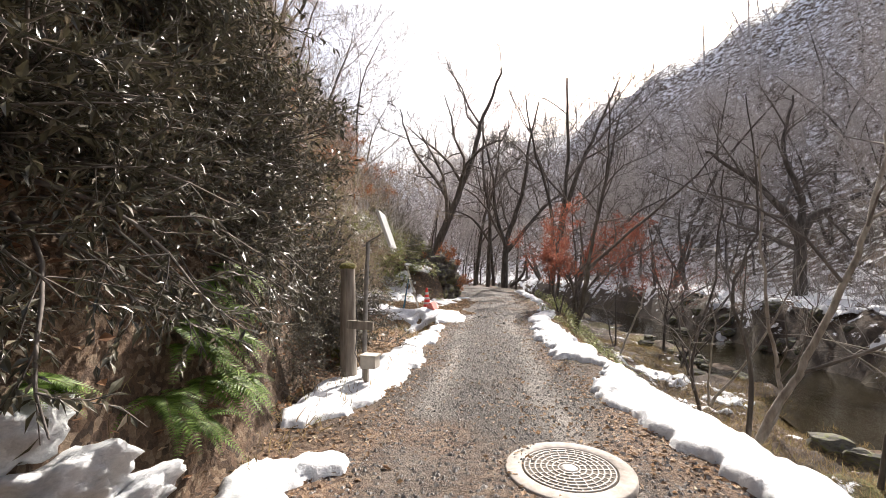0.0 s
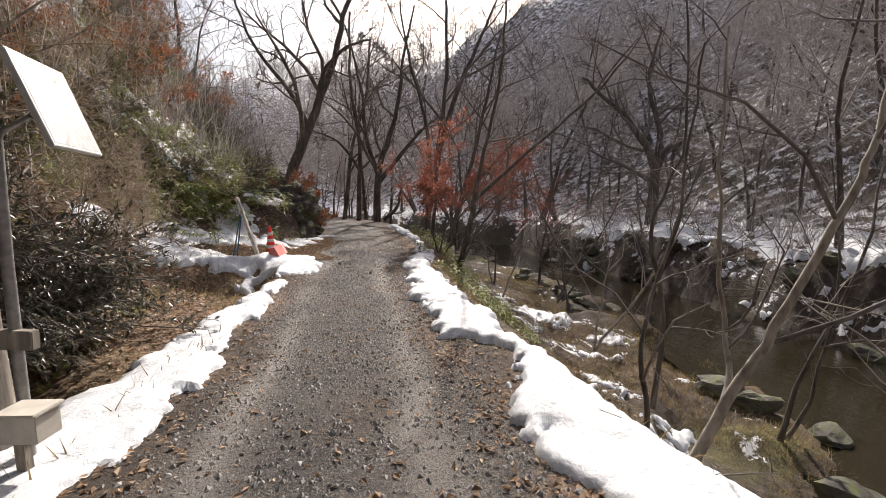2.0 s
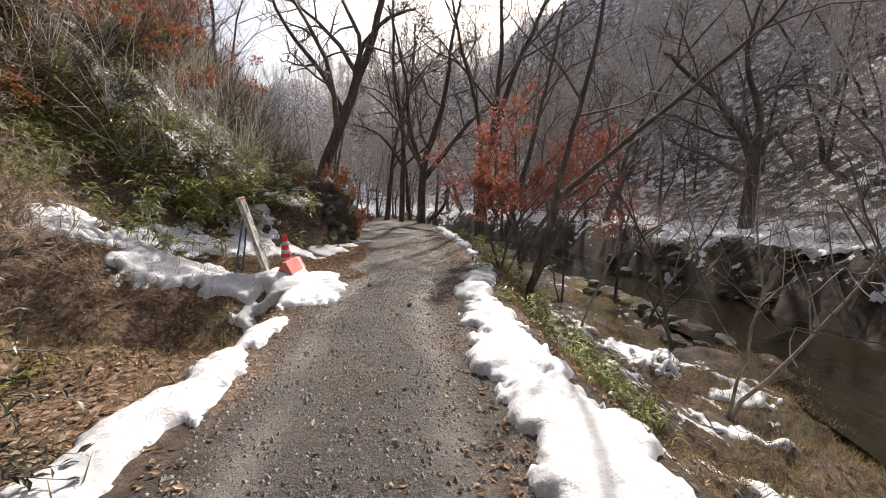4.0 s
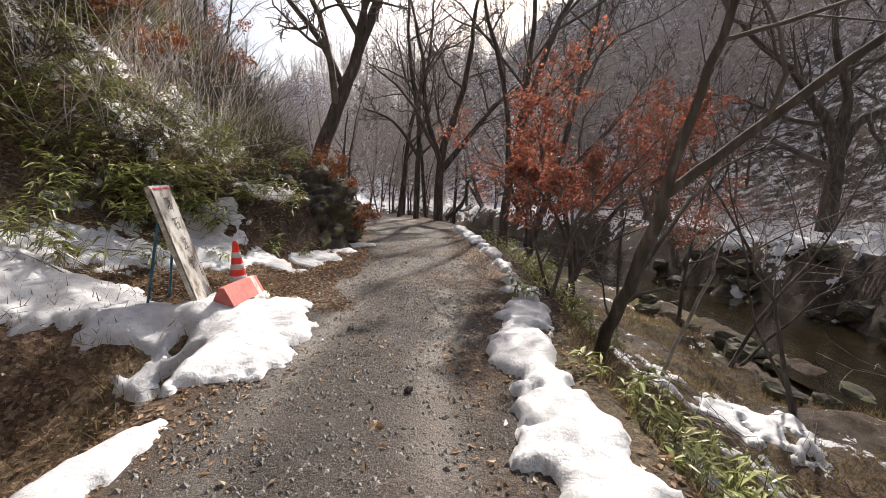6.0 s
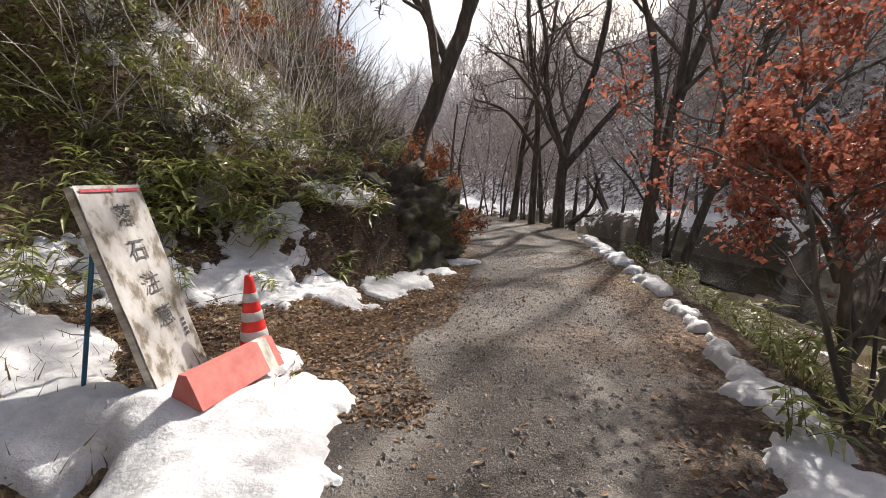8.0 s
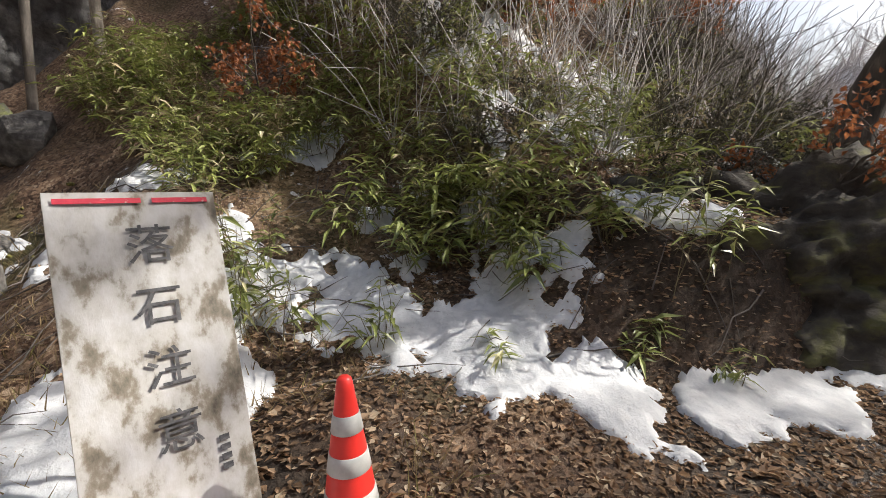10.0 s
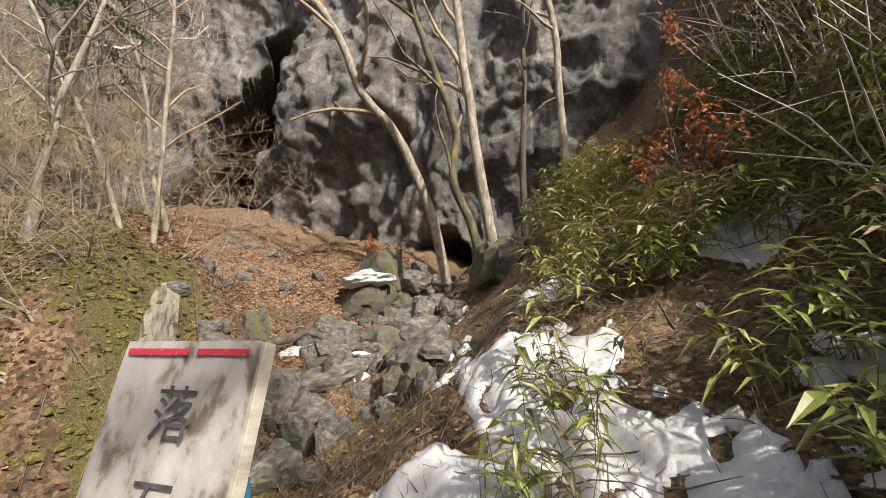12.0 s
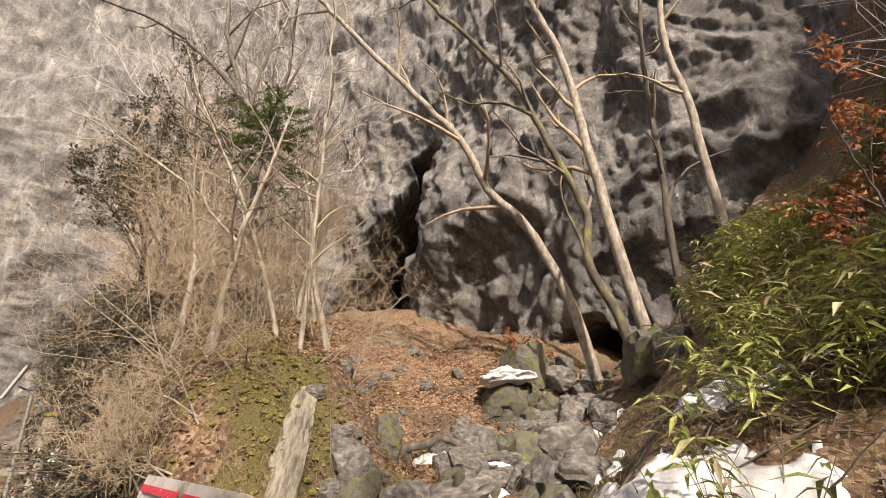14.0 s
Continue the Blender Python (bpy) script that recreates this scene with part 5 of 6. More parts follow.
# taller evergreen shrub trees on top of the bank
for k, (x, y, t) in enumerate([(-2.6, 2.8, 3.6), (-3.4, 1.4, 5.5), (-3.0, -2.6, 5.0), (-2.4, 1.8, 3.6)]):
    shaped_tree("evergreen_tree", at_ground(x, y), [
        ([(0, 0, -0.3), (0.2, 0.1, 0.35 * t), (0.7, 0.3, 0.7 * t), (0.9, 0.5, t)], 0.07, 0.02, 8),
        ([(0.1, 0, 0.2 * t), (0.8, 0.4, 0.45 * t), (1.6, 0.8, 0.62 * t)], 0.04, 0.012, 7)],
        "dense dark evergreen tree on top of the bank", M_BARK, seed=700 + k, count=(6, 4), thin=0.003, group="evergreens above the bank", shrink=0.45,
        leaves=(M_EVER, 7, 0.075, lambda p: True))

# ferns on the bank
def fern(seed, fronds, ln):
    rng = np.random.default_rng(seed)
    st, lv = Soup(), Soup()
    for k in range(fronds):
        a = rng.normal(0, 0.8)
        p, q = limb(rng, (0, 0, 0), (math.cos(a), math.sin(a), rng.uniform(0.1, 0.7)), ln * rng.uniform(0.7, 1.1), 0.004, 0.001, 7, 0.05, -0.17)
        st.tube(p, q, 3)
        f = np.repeat(np.linspace(0.12, 0.98, 20), 2) * 7
        ii = np.minimum(f.astype(int), 6)
        pos = p[ii] + (p[ii + 1] - p[ii]) * (f - ii)[:, None]
        t = p[ii + 1] - p[ii]
        t /= np.linalg.norm(t, axis=1)[:, None]
        side = np.cross(t, np.array([0, 0, 1.0]))
        side /= np.linalg.norm(side, axis=1)[:, None] + 1e-9
        side *= np.where(np.arange(len(f)) % 2 == 0, 1, -1)[:, None]
        size = ln * 0.24 * (1.05 - f / 7) + 0.012
        leaf_soup(lv, pos, side + t * 0.45, np.cross(side, t), size, size * 0.27, 0.1)
    ob = new("fern")
    part("stalk", st.mesh("stalk", M_STEM), ob)
    part("frond", lv.mesh("frond", M_FERN, False), ob)
    return tagged(ob, "bright green fern hanging from the earth bank", "fern", "ferns on the bank")


ferns = [fern(800, 12, 0.7), fern(801, 10, 0.6)]
for k, (x, y, z, s) in enumerate([(-1.4, 3.2, 1.45, 0.85), (-1.4, 2.8, 0.95, 1.15), (-1.4, 2.95, 0.7, 1.0), (-1.4, 3.3, 0.6, 0.8), (-1.4, 1.75, 1.0, 0.55), (-1.4, 2.55, 0.7, 0.9), (-1.4, 3.25, 1.15, 0.6), (-1.4, 2.7, 0.5, 0.9), (-1.4, 3.05, 1.0, 0.9), (-1.4, 3.0, 1.35, 0.8), (-1.4, 2.65, 1.1, 0.9)]):
    xx = x
    while h1(xx, y) < z and xx > -4:
        xx -= 0.02
    m = pose(xx + 0.05, y, z, 0, 10, 20 * math.sin(k * 2)) @ Matrix.Scale(0.8 * s, 4)
    o = ferns[k] if k < 2 else copy_thing(ferns[k % 2], Matrix())
    o.matrix_basis = m

# ---- dead leaves, grass and gravel ----
rng = np.random.default_rng(63)


def strew(n, pick, ok, size, lift=0.008):
    pos = []
    while len(pos) < n:
        x, y = pick(4000)
        good = ok(x, y)
        pos.extend(np.stack([x[good], y[good]], 1).tolist())
    pos = np.array(pos[:n])
    return np.column_stack([pos, height(pos[:, 0], pos[:, 1]) + lift])


def flat_leaves(pos, size):
    s = Soup()
    n = len(pos)
    a = rng.uniform(0, 6.28, n)
    d = np.stack([np.cos(a), np.sin(a), rng.uniform(-0.3, 0.45, n)], 1)
    ln = size * rng.uniform(0.6, 1.35, n)
    leaf_soup(s, pos, d, np.array([0, 0, 1.0]) + rng.normal(0, 0.45, (n, 3)), ln, ln * rng.uniform(0.4, 0.75, n), 0.05)
    return s


def litter_ok(x, y):
    el, er = road_l(y), road_r(y)
    w = np.where(x < el, 0.9, np.where(x > er, 0.8, 0.0))
    e = np.minimum(x - el, er - x)
    w = np.where((e > 0) & (e < 0.55), 0.75 * (1 - e / 0.55), w)
    w = np.where((x > el) & (x < er), np.maximum(w, np.where(y < 4.5, 0.35, 0.1)), w)
    w = np.where((y > 13) & (y < 18) & (x < el + 0.7), 1.0, w)
    return rng.random(len(x)) < w * np.clip(0.5 + 0.9 * fbm(x * 0.8, y * 0.8, 3, 97), 0.1, 1)


pos = strew(36000, lambda n: (rng.uniform(-5, 5, n), rng.uniform(1, 20, n)), litter_ok, 0.06)
tagged(new("leaf_litter", flat_leaves(pos, 0.048).mesh("leaf_litter", M_LITTER, False)), "brown dead leaves strewn along the verges", "leaves", kind="stuff")
pos = strew(19000, lambda n: (rng.uniform(-2.6, 1.0, n), rng.uniform(12.6, 18.2, n)), lambda x, y: (x < road_l(y) + 0.55 + 0.3 * fbm(x, y, 2, 5)) & (rng.random(len(x)) < 0.9), 0.06)
tagged(new("leaf_litter", flat_leaves(pos, 0.05).mesh("leaf_litter", M_LITTER, False)), "thick brown dead leaves at the road's edge below the slope", "leaves", kind="stuff")
pos = strew(30000, lambda n: (rng.uniform(-12.5, -1.6, n), rng.uniform(0, 12, n)), lambda x, y: rng.random(len(x)) < np.clip(0.75 + 0.8 * fbm(x * 0.7, y * 0.7, 3, 44), 0.1, 1) * step(gully_y(x) - 0.1, gully_y(x) - 1.4, y), 0.07)
tagged(new("leaf_litter", flat_leaves(pos, 0.075).mesh("leaf_litter", M_RED_LITTER, False)), "sunlit dead leaves covering the mound and gully", "leaves", kind="stuff")


def blades(n, pick, ok, tall):
    pos = strew(n, pick, ok, 0, -0.01)
    s = Soup()
    m = len(pos)
    d = rng.normal(0, 0.55, (m, 3)) + np.array([0.1, 0, 0.75])
    leaf_soup(s, pos, d, rng.normal(0, 1, (m, 3)), tall * rng.uniform(0.5, 1.4, m), rng.uniform(0.005, 0.012, m), 0.3)
    return s


bank_ok = lambda x, y: (x > road_r(y) + 0.75) & (x < water_near(y)) & (vnoise(x * 0.8, y * 0.8, 99) > 0.35)
tagged(new("bank_grass", blades(32000, lambda n: (rng.uniform(2.4, 9, n), rng.uniform(1, 20, n)), bank_ok, 0.15).mesh("bank_grass", M_GRASS, False)), "dry tawny grass on the stream bank", "grass", kind="stuff")
ditch_ok = lambda x, y: (x < road_l(y) - 0.3) & (vnoise(x * 0.9, y * 0.9, 101) > 0.4)
tagged(new("verge_grass", blades(9000, lambda n: (rng.uniform(-6, 0, n), rng.uniform(1.5, 14, n)), ditch_ok, 0.17).mesh("verge_grass", M_GRASS, False)), "dry grass and roots in the ditch and on the bank", "grass", kind="stuff")

pos = strew(30000, lambda n: (rng.uniform(-1.5, 4, n), rng.uniform(0.8, 20, n)), lambda x, y: (x > road_l(y)) & (x < road_r(y) + 0.2) & (rng.random(len(x)) < np.clip(1.4 - y / 16, 0.3, 1)), 0, 0.0)
octa = np.array([(1, 0, 0), (0, 1, 0), (-1, 0, 0), (0, -1, 0), (0, 0, 0.75), (0, 0, -0.6)])
of = np.array([(0, 1, 4), (1, 2, 4), (2, 3, 4), (3, 0, 4), (1, 0, 5), (2, 1, 5), (3, 2, 5), (0, 3, 5)])
n = len(pos)
size = 0.004 + 0.021 * rng.random(n) ** 3.2
jit = octa[None] * size[:, None, None] * rng.uniform(0.6, 1.3, (n, 6, 1))
a = rng.uniform(0, 6.28, n)
ca, sa = np.cos(a)[:, None], np.sin(a)[:, None]
jit = np.stack([jit[..., 0] * ca - jit[..., 1] * sa, jit[..., 0] * sa + jit[..., 1] * ca, jit[..., 2]], -1)
g = Soup()
g.add((pos[:, None] + jit).reshape(-1, 3), (np.arange(n)[:, None, None] * 6 + of[None]).reshape(-1, 3))
tagged(new("road_gravel", g.mesh("road_gravel", M_GRAVEL, False)), "loose grey gravel on the road", "gravel", kind="stuff")

rng = np.random.default_rng(66)
sticks = Soup()
for k in range(1500):
    if k % 3 == 0:
        x, y = rng.uniform(-11, -2.2), rng.uniform(2, 11)
    elif k % 3 == 1:
        y = rng.uniform(2, 19)
        x = float(road_r(y)) + 1.0 + 3.5 * rng.random()
    else:
        y = rng.uniform(11, 21)
        x = min(float(hill_foot(y)) - 0.3 - 4 * rng.random(), 0.2)
    a, ln = rng.uniform(0, 6.28), rng.uniform(0.15, 0.9)
    p, q = limb(rng, (x, y, 0), (math.cos(a), math.sin(a), 0), ln, rng.uniform(0.004, 0.011), 0.002, 4, 0.16)
    p[:, 2] = height(p[:, 0], p[:, 1]) + 0.015 + np.abs(p[:, 2])
    sticks.tube(p, q, 4)
tagged(new("fallen_sticks", sticks.mesh("fallen_sticks", M_TWIG)), "thin fallen sticks strewn over the banks and slopes", "sticks", kind="stuff")
moss_soup = Soup()
ball = bmesh.new()
bmesh.ops.create_icosphere(ball, subdivisions=1, radius=1)
bv, bf = np.array([v.co[:] for v in ball.verts]), np.array([[v.index for v in f.verts] for f in ball.faces])
ball.free()
for k in range(3600):
    if k % 3:
        x, y = rng.uniform(-4.2, -1.5), rng.uniform(5.6, 10.2)
        if fbm(x * 1.6, y * 1.6, 4, 58) < 0.0:
            continue
    else:
        x = rng.uniform(-11.5, -3.5)
        y = float(gully_y(x)) + rng.normal(-0.6, 1.3)
        if fbm(x * 1.9, y * 1.9, 4, 56) < 0.15:
            continue
    r = 0.015 + 0.05 * rng.random() ** 2
    lump = bv * (1 + 0.5 * rng.normal(0, 0.3, len(bv)))[:, None] * np.array([r, r * rng.uniform(0.6, 1.4), r * 0.6])
    moss_soup.add(lump + np.array(at_ground(x, y, 0.0)), bf)
tagged(new("moss_cushions", moss_soup.mesh("moss_cushions", M_MOSS, False)), "olive moss cushions on the mound and gully stones", "moss", kind="stuff")

# ---- rocks ----
def rock_mesh(seed, rough=0.5):
    bm = bmesh.new()
    bmesh.ops.create_icosphere(bm, subdivisions=3, radius=1)
    for v in bm.verts:
        d = v.co.normalized()
        k = noise.noise(d * 1.3 + Vector((seed, 0, 0))) + 0.5 * noise.noise(d * 3.1 + Vector((0, seed, 0))) + 0.3 * noise.noise(d * 7 + Vector((0, 0, seed)))
        v.co = d * (1 + rough * k)
        for j in range(9):
            n = Vector((math.sin(seed + j * 2.4), math.cos(seed * 1.7 + j * 1.9), math.sin(seed * 0.6 + j * 3.1) * 0.9)).normalized()
            over = v.co.dot(n) - 0.68
            if over > 0:
                v.co -= n * over * 0.92
    me = bpy.data.meshes.new("rock")
    bm.to_mesh(me)
    bm.free()
    return me


M_MOSSY = simple("mossy_rock", [(0.3, (0.035, 0.032, 0.028)), (0.5, (0.1, 0.095, 0.08)), (0.62, (0.1, 0.11, 0.03)), (0.8, (0.2, 0.19, 0.15))], 3.5, 0.9, 0.05, 0.9, None, 0.0, 10.0)
rocks, mossy = [], []
for k in range(6):
    me = rock_mesh(k * 5.3)
    me.materials.append(M_ROCK)
    rocks.append(me)
    mm = me.copy()
    mm.materials.clear()
    mm.materials.append(M_MOSSY)
    mossy.append(mm)


def rock(me, x, y, size, label, sink=0.3, rz=0.0, group="stones", z=None):
    ob = new("rock", me)
    zz = (h1(x, y) if z is None else z) + size[2] * (1 - 2 * sink)
    ob.matrix_basis = pose(x, y, zz, 8 * math.sin(x * 9), 8 * math.cos(y * 7), rz) @ Matrix.Diagonal((*size, 1))
    return tagged(ob, label, "rock", group)


M_EARTH = simple("dark_earth_rock", [(0.3, (0.02, 0.017, 0.014)), (0.5, (0.06, 0.052, 0.042)), (0.64, (0.12, 0.12, 0.045)), (0.8, (0.2, 0.175, 0.14))], 4.0, 0.95, 0.07, 1.0, None, 0.0, 12.0)
bm = bmesh.new()
bmesh.ops.create_icosphere(bm, subdivisions=6, radius=1)
for v in bm.verts:
    d = v.co.normalized()
    k = 0.4 * noise.noise(d * 1.6 + Vector((3, 0, 0))) + 0.25 * noise.noise(d * 4) + 0.13 * noise.noise(d * 9) + 0.07 * noise.noise(d * 19) + 0.03 * noise.noise(d * 40)
    v.co = d * (1 + k)
me = bpy.data.meshes.new("rock_outcrop")
bm.to_mesh(me)
bm.free()
me.materials.append(M_EARTH)
me.polygons.foreach_set("use_smooth", [True] * len(me.polygons))
oc = new("rock_outcrop", me)
oc.matrix_basis = pose(-0.55, 18.35, 0.55, 0, 0, -24) @ Matrix.Diagonal((1.15, 2.15, 1.15, 1))
tagged(oc, "dark mossy rock and earth outcrop overhanging the road", "rock")
rock(mossy[4], -9.3, 7.45, (0.8, 0.7, 0.62), "mossy boulder with a cap of snow in the gully", 0.3, 15, "gully boulders")
rng = np.random.default_rng(64)
for k in range(230):
    s = rng.random()
    x = -12.0 + 8.4 * s
    y = float(gully_y(x)) + rng.normal(-0.35, 0.75 + 0.2 * s)
    r = 0.06 + 0.36 * rng.random() ** 2.2
    rock(mossy[k % 6] if k % 4 == 0 else rocks[k % 6], x, y, (r * rng.uniform(0.8, 1.5), r * rng.uniform(0.7, 1.1), r * rng.uniform(0.5, 0.9)), "grey broken limestone stone in the dry gully", 0.3, rng.uniform(0, 360), "gully stones")
for x, y, r in [(-7.6, 9.1, 0.62), (-8.7, 9.4, 0.5), (-10.6, 7.2, 0.85), (-11.3, 6.6, 0.7), (-10.9, 7.9, 0.5), (-6.9, 10.6, 0.5), (-9.6, 9.0, 0.45), (-5.6, 10.9, 0.5), (-9.5, 11.0, 0.8), (-9.0, 11.5, 0.6)]:
    rock(mossy[int(r * 100) % 6] if r > 0.6 else rocks[int(r * 100) % 6], x, y, (r, r * 0.85, r * 0.75), "large broken limestone block in the dry gully", 0.3, 57 * x, "gully boulders")
for k in range(26):
    y = rng.uniform(2, 20)
    x = float(water_near(y)) + rng.normal(-0.3, 0.5)
    r = rng.uniform(0.15, 0.45)
    rock(mossy[k % 6], x, y, (r * 1.3, r, r * 0.6), "mossy stone at the edge of the stream", 0.35, rng.uniform(0, 360), "stream stones")
for k in range(46):
    y = rng.uniform(4, 24)
    x = float(water_far(y)) + rng.uniform(-0.9, 1.6)
    r = rng.uniform(0.1, 0.42)
    rock(mossy[(k + 2) % 6], x, y, (r * 1.4, r * 1.2, r * 0.7), "dark stone at the foot of the far bank", 0.35, rng.uniform(0, 360), "stream stones")
for k in range(80):
    x, y = rng.uniform(-12, -3), rng.uniform(1, 9)
    r = 0.04 + 0.2 * rng.random() ** 2
    rock(rocks[k % 6], x, y, (r * 1.3, r, r * 0.7), "pale stone half buried in dead leaves", 0.35, rng.uniform(0, 360), "slope stones")
rock(rocks[2], 1.48, 10.47, (0.035, 0.03, 0.028), "small loose stone lying on the road", 0.2, 10, "road stones")
rock(rocks[3], 1.0, 11.9, (0.05, 0.04, 0.03), "small loose stone lying on the road", 0.25, 50, "road stones")
bm = bmesh.new()
bmesh.ops.create_icosphere(bm, subdivisions=4, radius=1)
for v in bm.verts:
    d = v.co.normalized()
    v.co = d * (1 + 0.45 * noise.noise(d * 1.5) + 0.22 * noise.noise(d * 3.7) + 0.08 * noise.noise(d * 9))
me = bpy.data.meshes.new("snow_remnant")
bm.to_mesh(me)
bm.free()
sn = new("snow_remnant", me)
sn.data.materials.append(M_SNOW)
sn.data.polygons.foreach_set("use_smooth", [True] * len(sn.data.polygons))
sn.matrix_basis = pose(-9.2, 7.5, h1(-9.3, 7.45) + 0.72, 5, -8, 40) @ Matrix.Diagonal((0.78, 0.58, 0.2, 1))
tagged(sn, "melting cap of snow lying on the boulder", "snow", "old snow patches")
for k, (x, y, z, sx, sy) in enumerate([(-2.35, 3.4, 2.75, 0.5, 0.28), (-2.1, 4.0, 2.2, 0.45, 0.2), (-2.0, 3.7, 1.35, 0.3, 0.12), (-2.3, 4.9, 2.5, 0.35, 0.2), (-1.5, 1.9, 0.5, 0.42, 0.4), (-1.5, 2.15, 0.25, 0.45, 0.4), (-1.5, 1.75, 0.8, 0.25, 0.3)]):
    o = new("snow_remnant", sn.data)
    xx = x
    while h1(xx, y) < z and xx > -5:
        xx -= 0.03
    o.matrix_basis = pose(xx + 0.02, y, z + 0.0, 0, 30, 60 + 20 * k) @ Matrix.Diagonal((sx * 0.7, sy * 0.6, 0.07 if k < 4 else 0.13, 1))
    tagged(o, "remnant of snow caught on the earth bank", "snow", "old snow patches")
# pale stone slab in the mound
M_PALE_STONE = simple("lichened_stone", [(0.32, (0.07, 0.062, 0.045)), (0.46, (0.16, 0.148, 0.12)), (0.58, (0.27, 0.252, 0.22)), (0.7, (0.17, 0.16, 0.05))], 5.0, 0.95, 0.03, 1.0, None, 0.0, 12.0)
me = rocks[1].copy()
me.materials.clear()
me.materials.append(M_PALE_STONE)
pil = new("stone_slab", me)
slab_top, slab_foot = Vector((-3.5, 8.5, h1(-3.5, 8.5) - 0.16)), Vector((-2.85, 9.15, h1(-2.85, 9.15) - 0.24))
pil.matrix_basis = Matrix.Translation((slab_top + slab_foot) / 2) @ (slab_top - slab_foot).to_track_quat("Z", "Y").to_matrix().to_4x4() @ Matrix.Diagonal((0.32, 0.22, 0.95, 1))
tagged(pil, "pale lichened stone slab standing in the slope", "stone")

# fallen branch with snow across the gully
wood = Soup()
p = spline([(-4.9, 7.1, 0), (-5.4, 7.8, 0), (-6.1, 8.5, 0), (-6.7, 9.3, 0)], 6)
p[:, 2] = height(p[:, 0], p[:, 1]) + 0.22
wood.tube(p, np.linspace(0.1, 0.05, len(p)), 8)
tagged(new("fallen_branch", wood.mesh("fallen_branch", M_BARK)), "fallen dark branch lying across the stony gully", "branch")

# ---- small built things ----
def box_bm(sx, sy, sz, bevel=0.004):
    bm = bmesh.new()
    bmesh.ops.create_cube(bm, size=1)
    bmesh.ops.scale(bm, vec=(sx, sy, sz), verts=bm.verts)
    if bevel:
        bmesh.ops.bevel(bm, geom=bm.edges[:], offset=bevel, segments=2, affect="EDGES")
    return bm


def piece(name, bm, mat, parent, m=None, label="", smooth=False):
    me = bpy.data.meshes.new(name)
    bm.to_mesh(me)
    bm.free()
    me.materials.append(mat)
    if smooth:
        me.polygons.foreach_set("use_smooth", [True] * len(me.polygons))
    ob = part(name, me, parent, label)
    if m is not None:
        ob.matrix_basis = m
    return ob


def lathe(profile, n=40):
    """A turned shape from (radius, z) pairs."""
    bm = bmesh.new()
    rings = []
    for r, z in profile:
        rings.append([bm.verts.new((r * math.cos(2 * math.pi * k / n), r * math.sin(2 * math.pi * k / n), z)) for k in range(n)])
    for a, c in zip(rings, rings[1:]):
        for k in range(n):
            bm.faces.new((a[k], a[(k + 1) % n], c[(k + 1) % n], c[k]))
    bm.faces.new(rings[-1])
    return bm


M_BOARD_W = simple("weathered_white_sheet", [(0.3, (0.07, 0.06, 0.045)), (0.42, (0.22, 0.195, 0.155)), (0.49, (0.42, 0.41, 0.39)), (0.62, (0.5, 0.5, 0.5))], 9.0, 0.5, 0.01, 0.5, (1, 0.6, 0.7), 0.0, 13.0)
M_WOOD_OLD = simple("old_painted_wood", [(0.3, (0.25, 0.22, 0.17)), (0.6, (0.62, 0.6, 0.54))], 14.0, 0.8, 0.006, 0.6, (1, 1, 0.2))
M_INK = simple("faded_ink", [(0.35, (0.03, 0.03, 0.035)), (0.75, (0.16, 0.16, 0.165))], 22.0, 0.7, 0.0)
M_RED_PAINT = simple("faded_red_paint", [(0.3, (0.42, 0.1, 0.09)), (0.7, (0.56, 0.2, 0.17))], 9.0, 0.6, 0.004)
M_STRIPE = simple("crimson_stripe", [(0.35, (0.6, 0.5, 0.48)), (0.42, (0.5, 0.03, 0.06)), (0.7, (0.6, 0.05, 0.08))], 30.0, 0.6, 0.002)
M_BLUE = simple("blue_pipe_paint", [(0.3, (0.015, 0.07, 0.13)), (0.7, (0.03, 0.16, 0.27))], 14.0, 0.45, 0.002)
M_CONE = simple("cone_red_plastic", [(0.3, (0.55, 0.02, 0.015)), (0.7, (0.72, 0.035, 0.025))], 8.0, 0.42, 0.002)
M_BAND = simple("cone_white_band", [(0.3, (0.32, 0.32, 0.31)), (0.7, (0.5, 0.5, 0.49))], 12.0, 0.5, 0.001)
M_POST = simple("grey_post_wood", [(0.3, (0.09, 0.075, 0.06)), (0.6, (0.24, 0.21, 0.175)), (0.8, (0.4, 0.37, 0.32))], 16.0, 0.9, 0.012, 0.8, (1, 1, 0.12))
M_CONCRETE = simple("manhole_concrete", [(0.3, (0.25, 0.22, 0.195)), (0.7, (0.42, 0.385, 0.35))], 14.0, 0.85, 0.004)
M_IRON = simple("manhole_iron", [(0.3, (0.2, 0.18, 0.165)), (0.7, (0.42, 0.395, 0.37))], 30.0, 0.6, 0.003, metal=0.15)
M_GROOVE = simple("manhole_dirt", [(0.3, (0.06, 0.05, 0.04)), (0.7, (0.16, 0.135, 0.11))], 30.0, 0.95, 0.003)
M_GALV = simple("galvanised_pole", [(0.3, (0.16, 0.155, 0.15)), (0.7, (0.32, 0.31, 0.3))], 20.0, 0.5, 0.002, metal=0.5)
M_BEIGE = simple("beige_box", [(0.3, (0.38, 0.35, 0.3)), (0.7, (0.52, 0.49, 0.43))], 10.0, 0.6, 0.002)
M_PANEL = simple("solar_glass", [(0.3, (0.4, 0.42, 0.43)), (0.7, (0.6, 0.62, 0.62))], 30.0, 0.3, 0.001)
M_ALU = simple("aluminium_frame", [(0.3, (0.5, 0.5, 0.5)), (0.7, (0.65, 0.65, 0.65))], 10.0, 0.4, 0.001, metal=0.6)

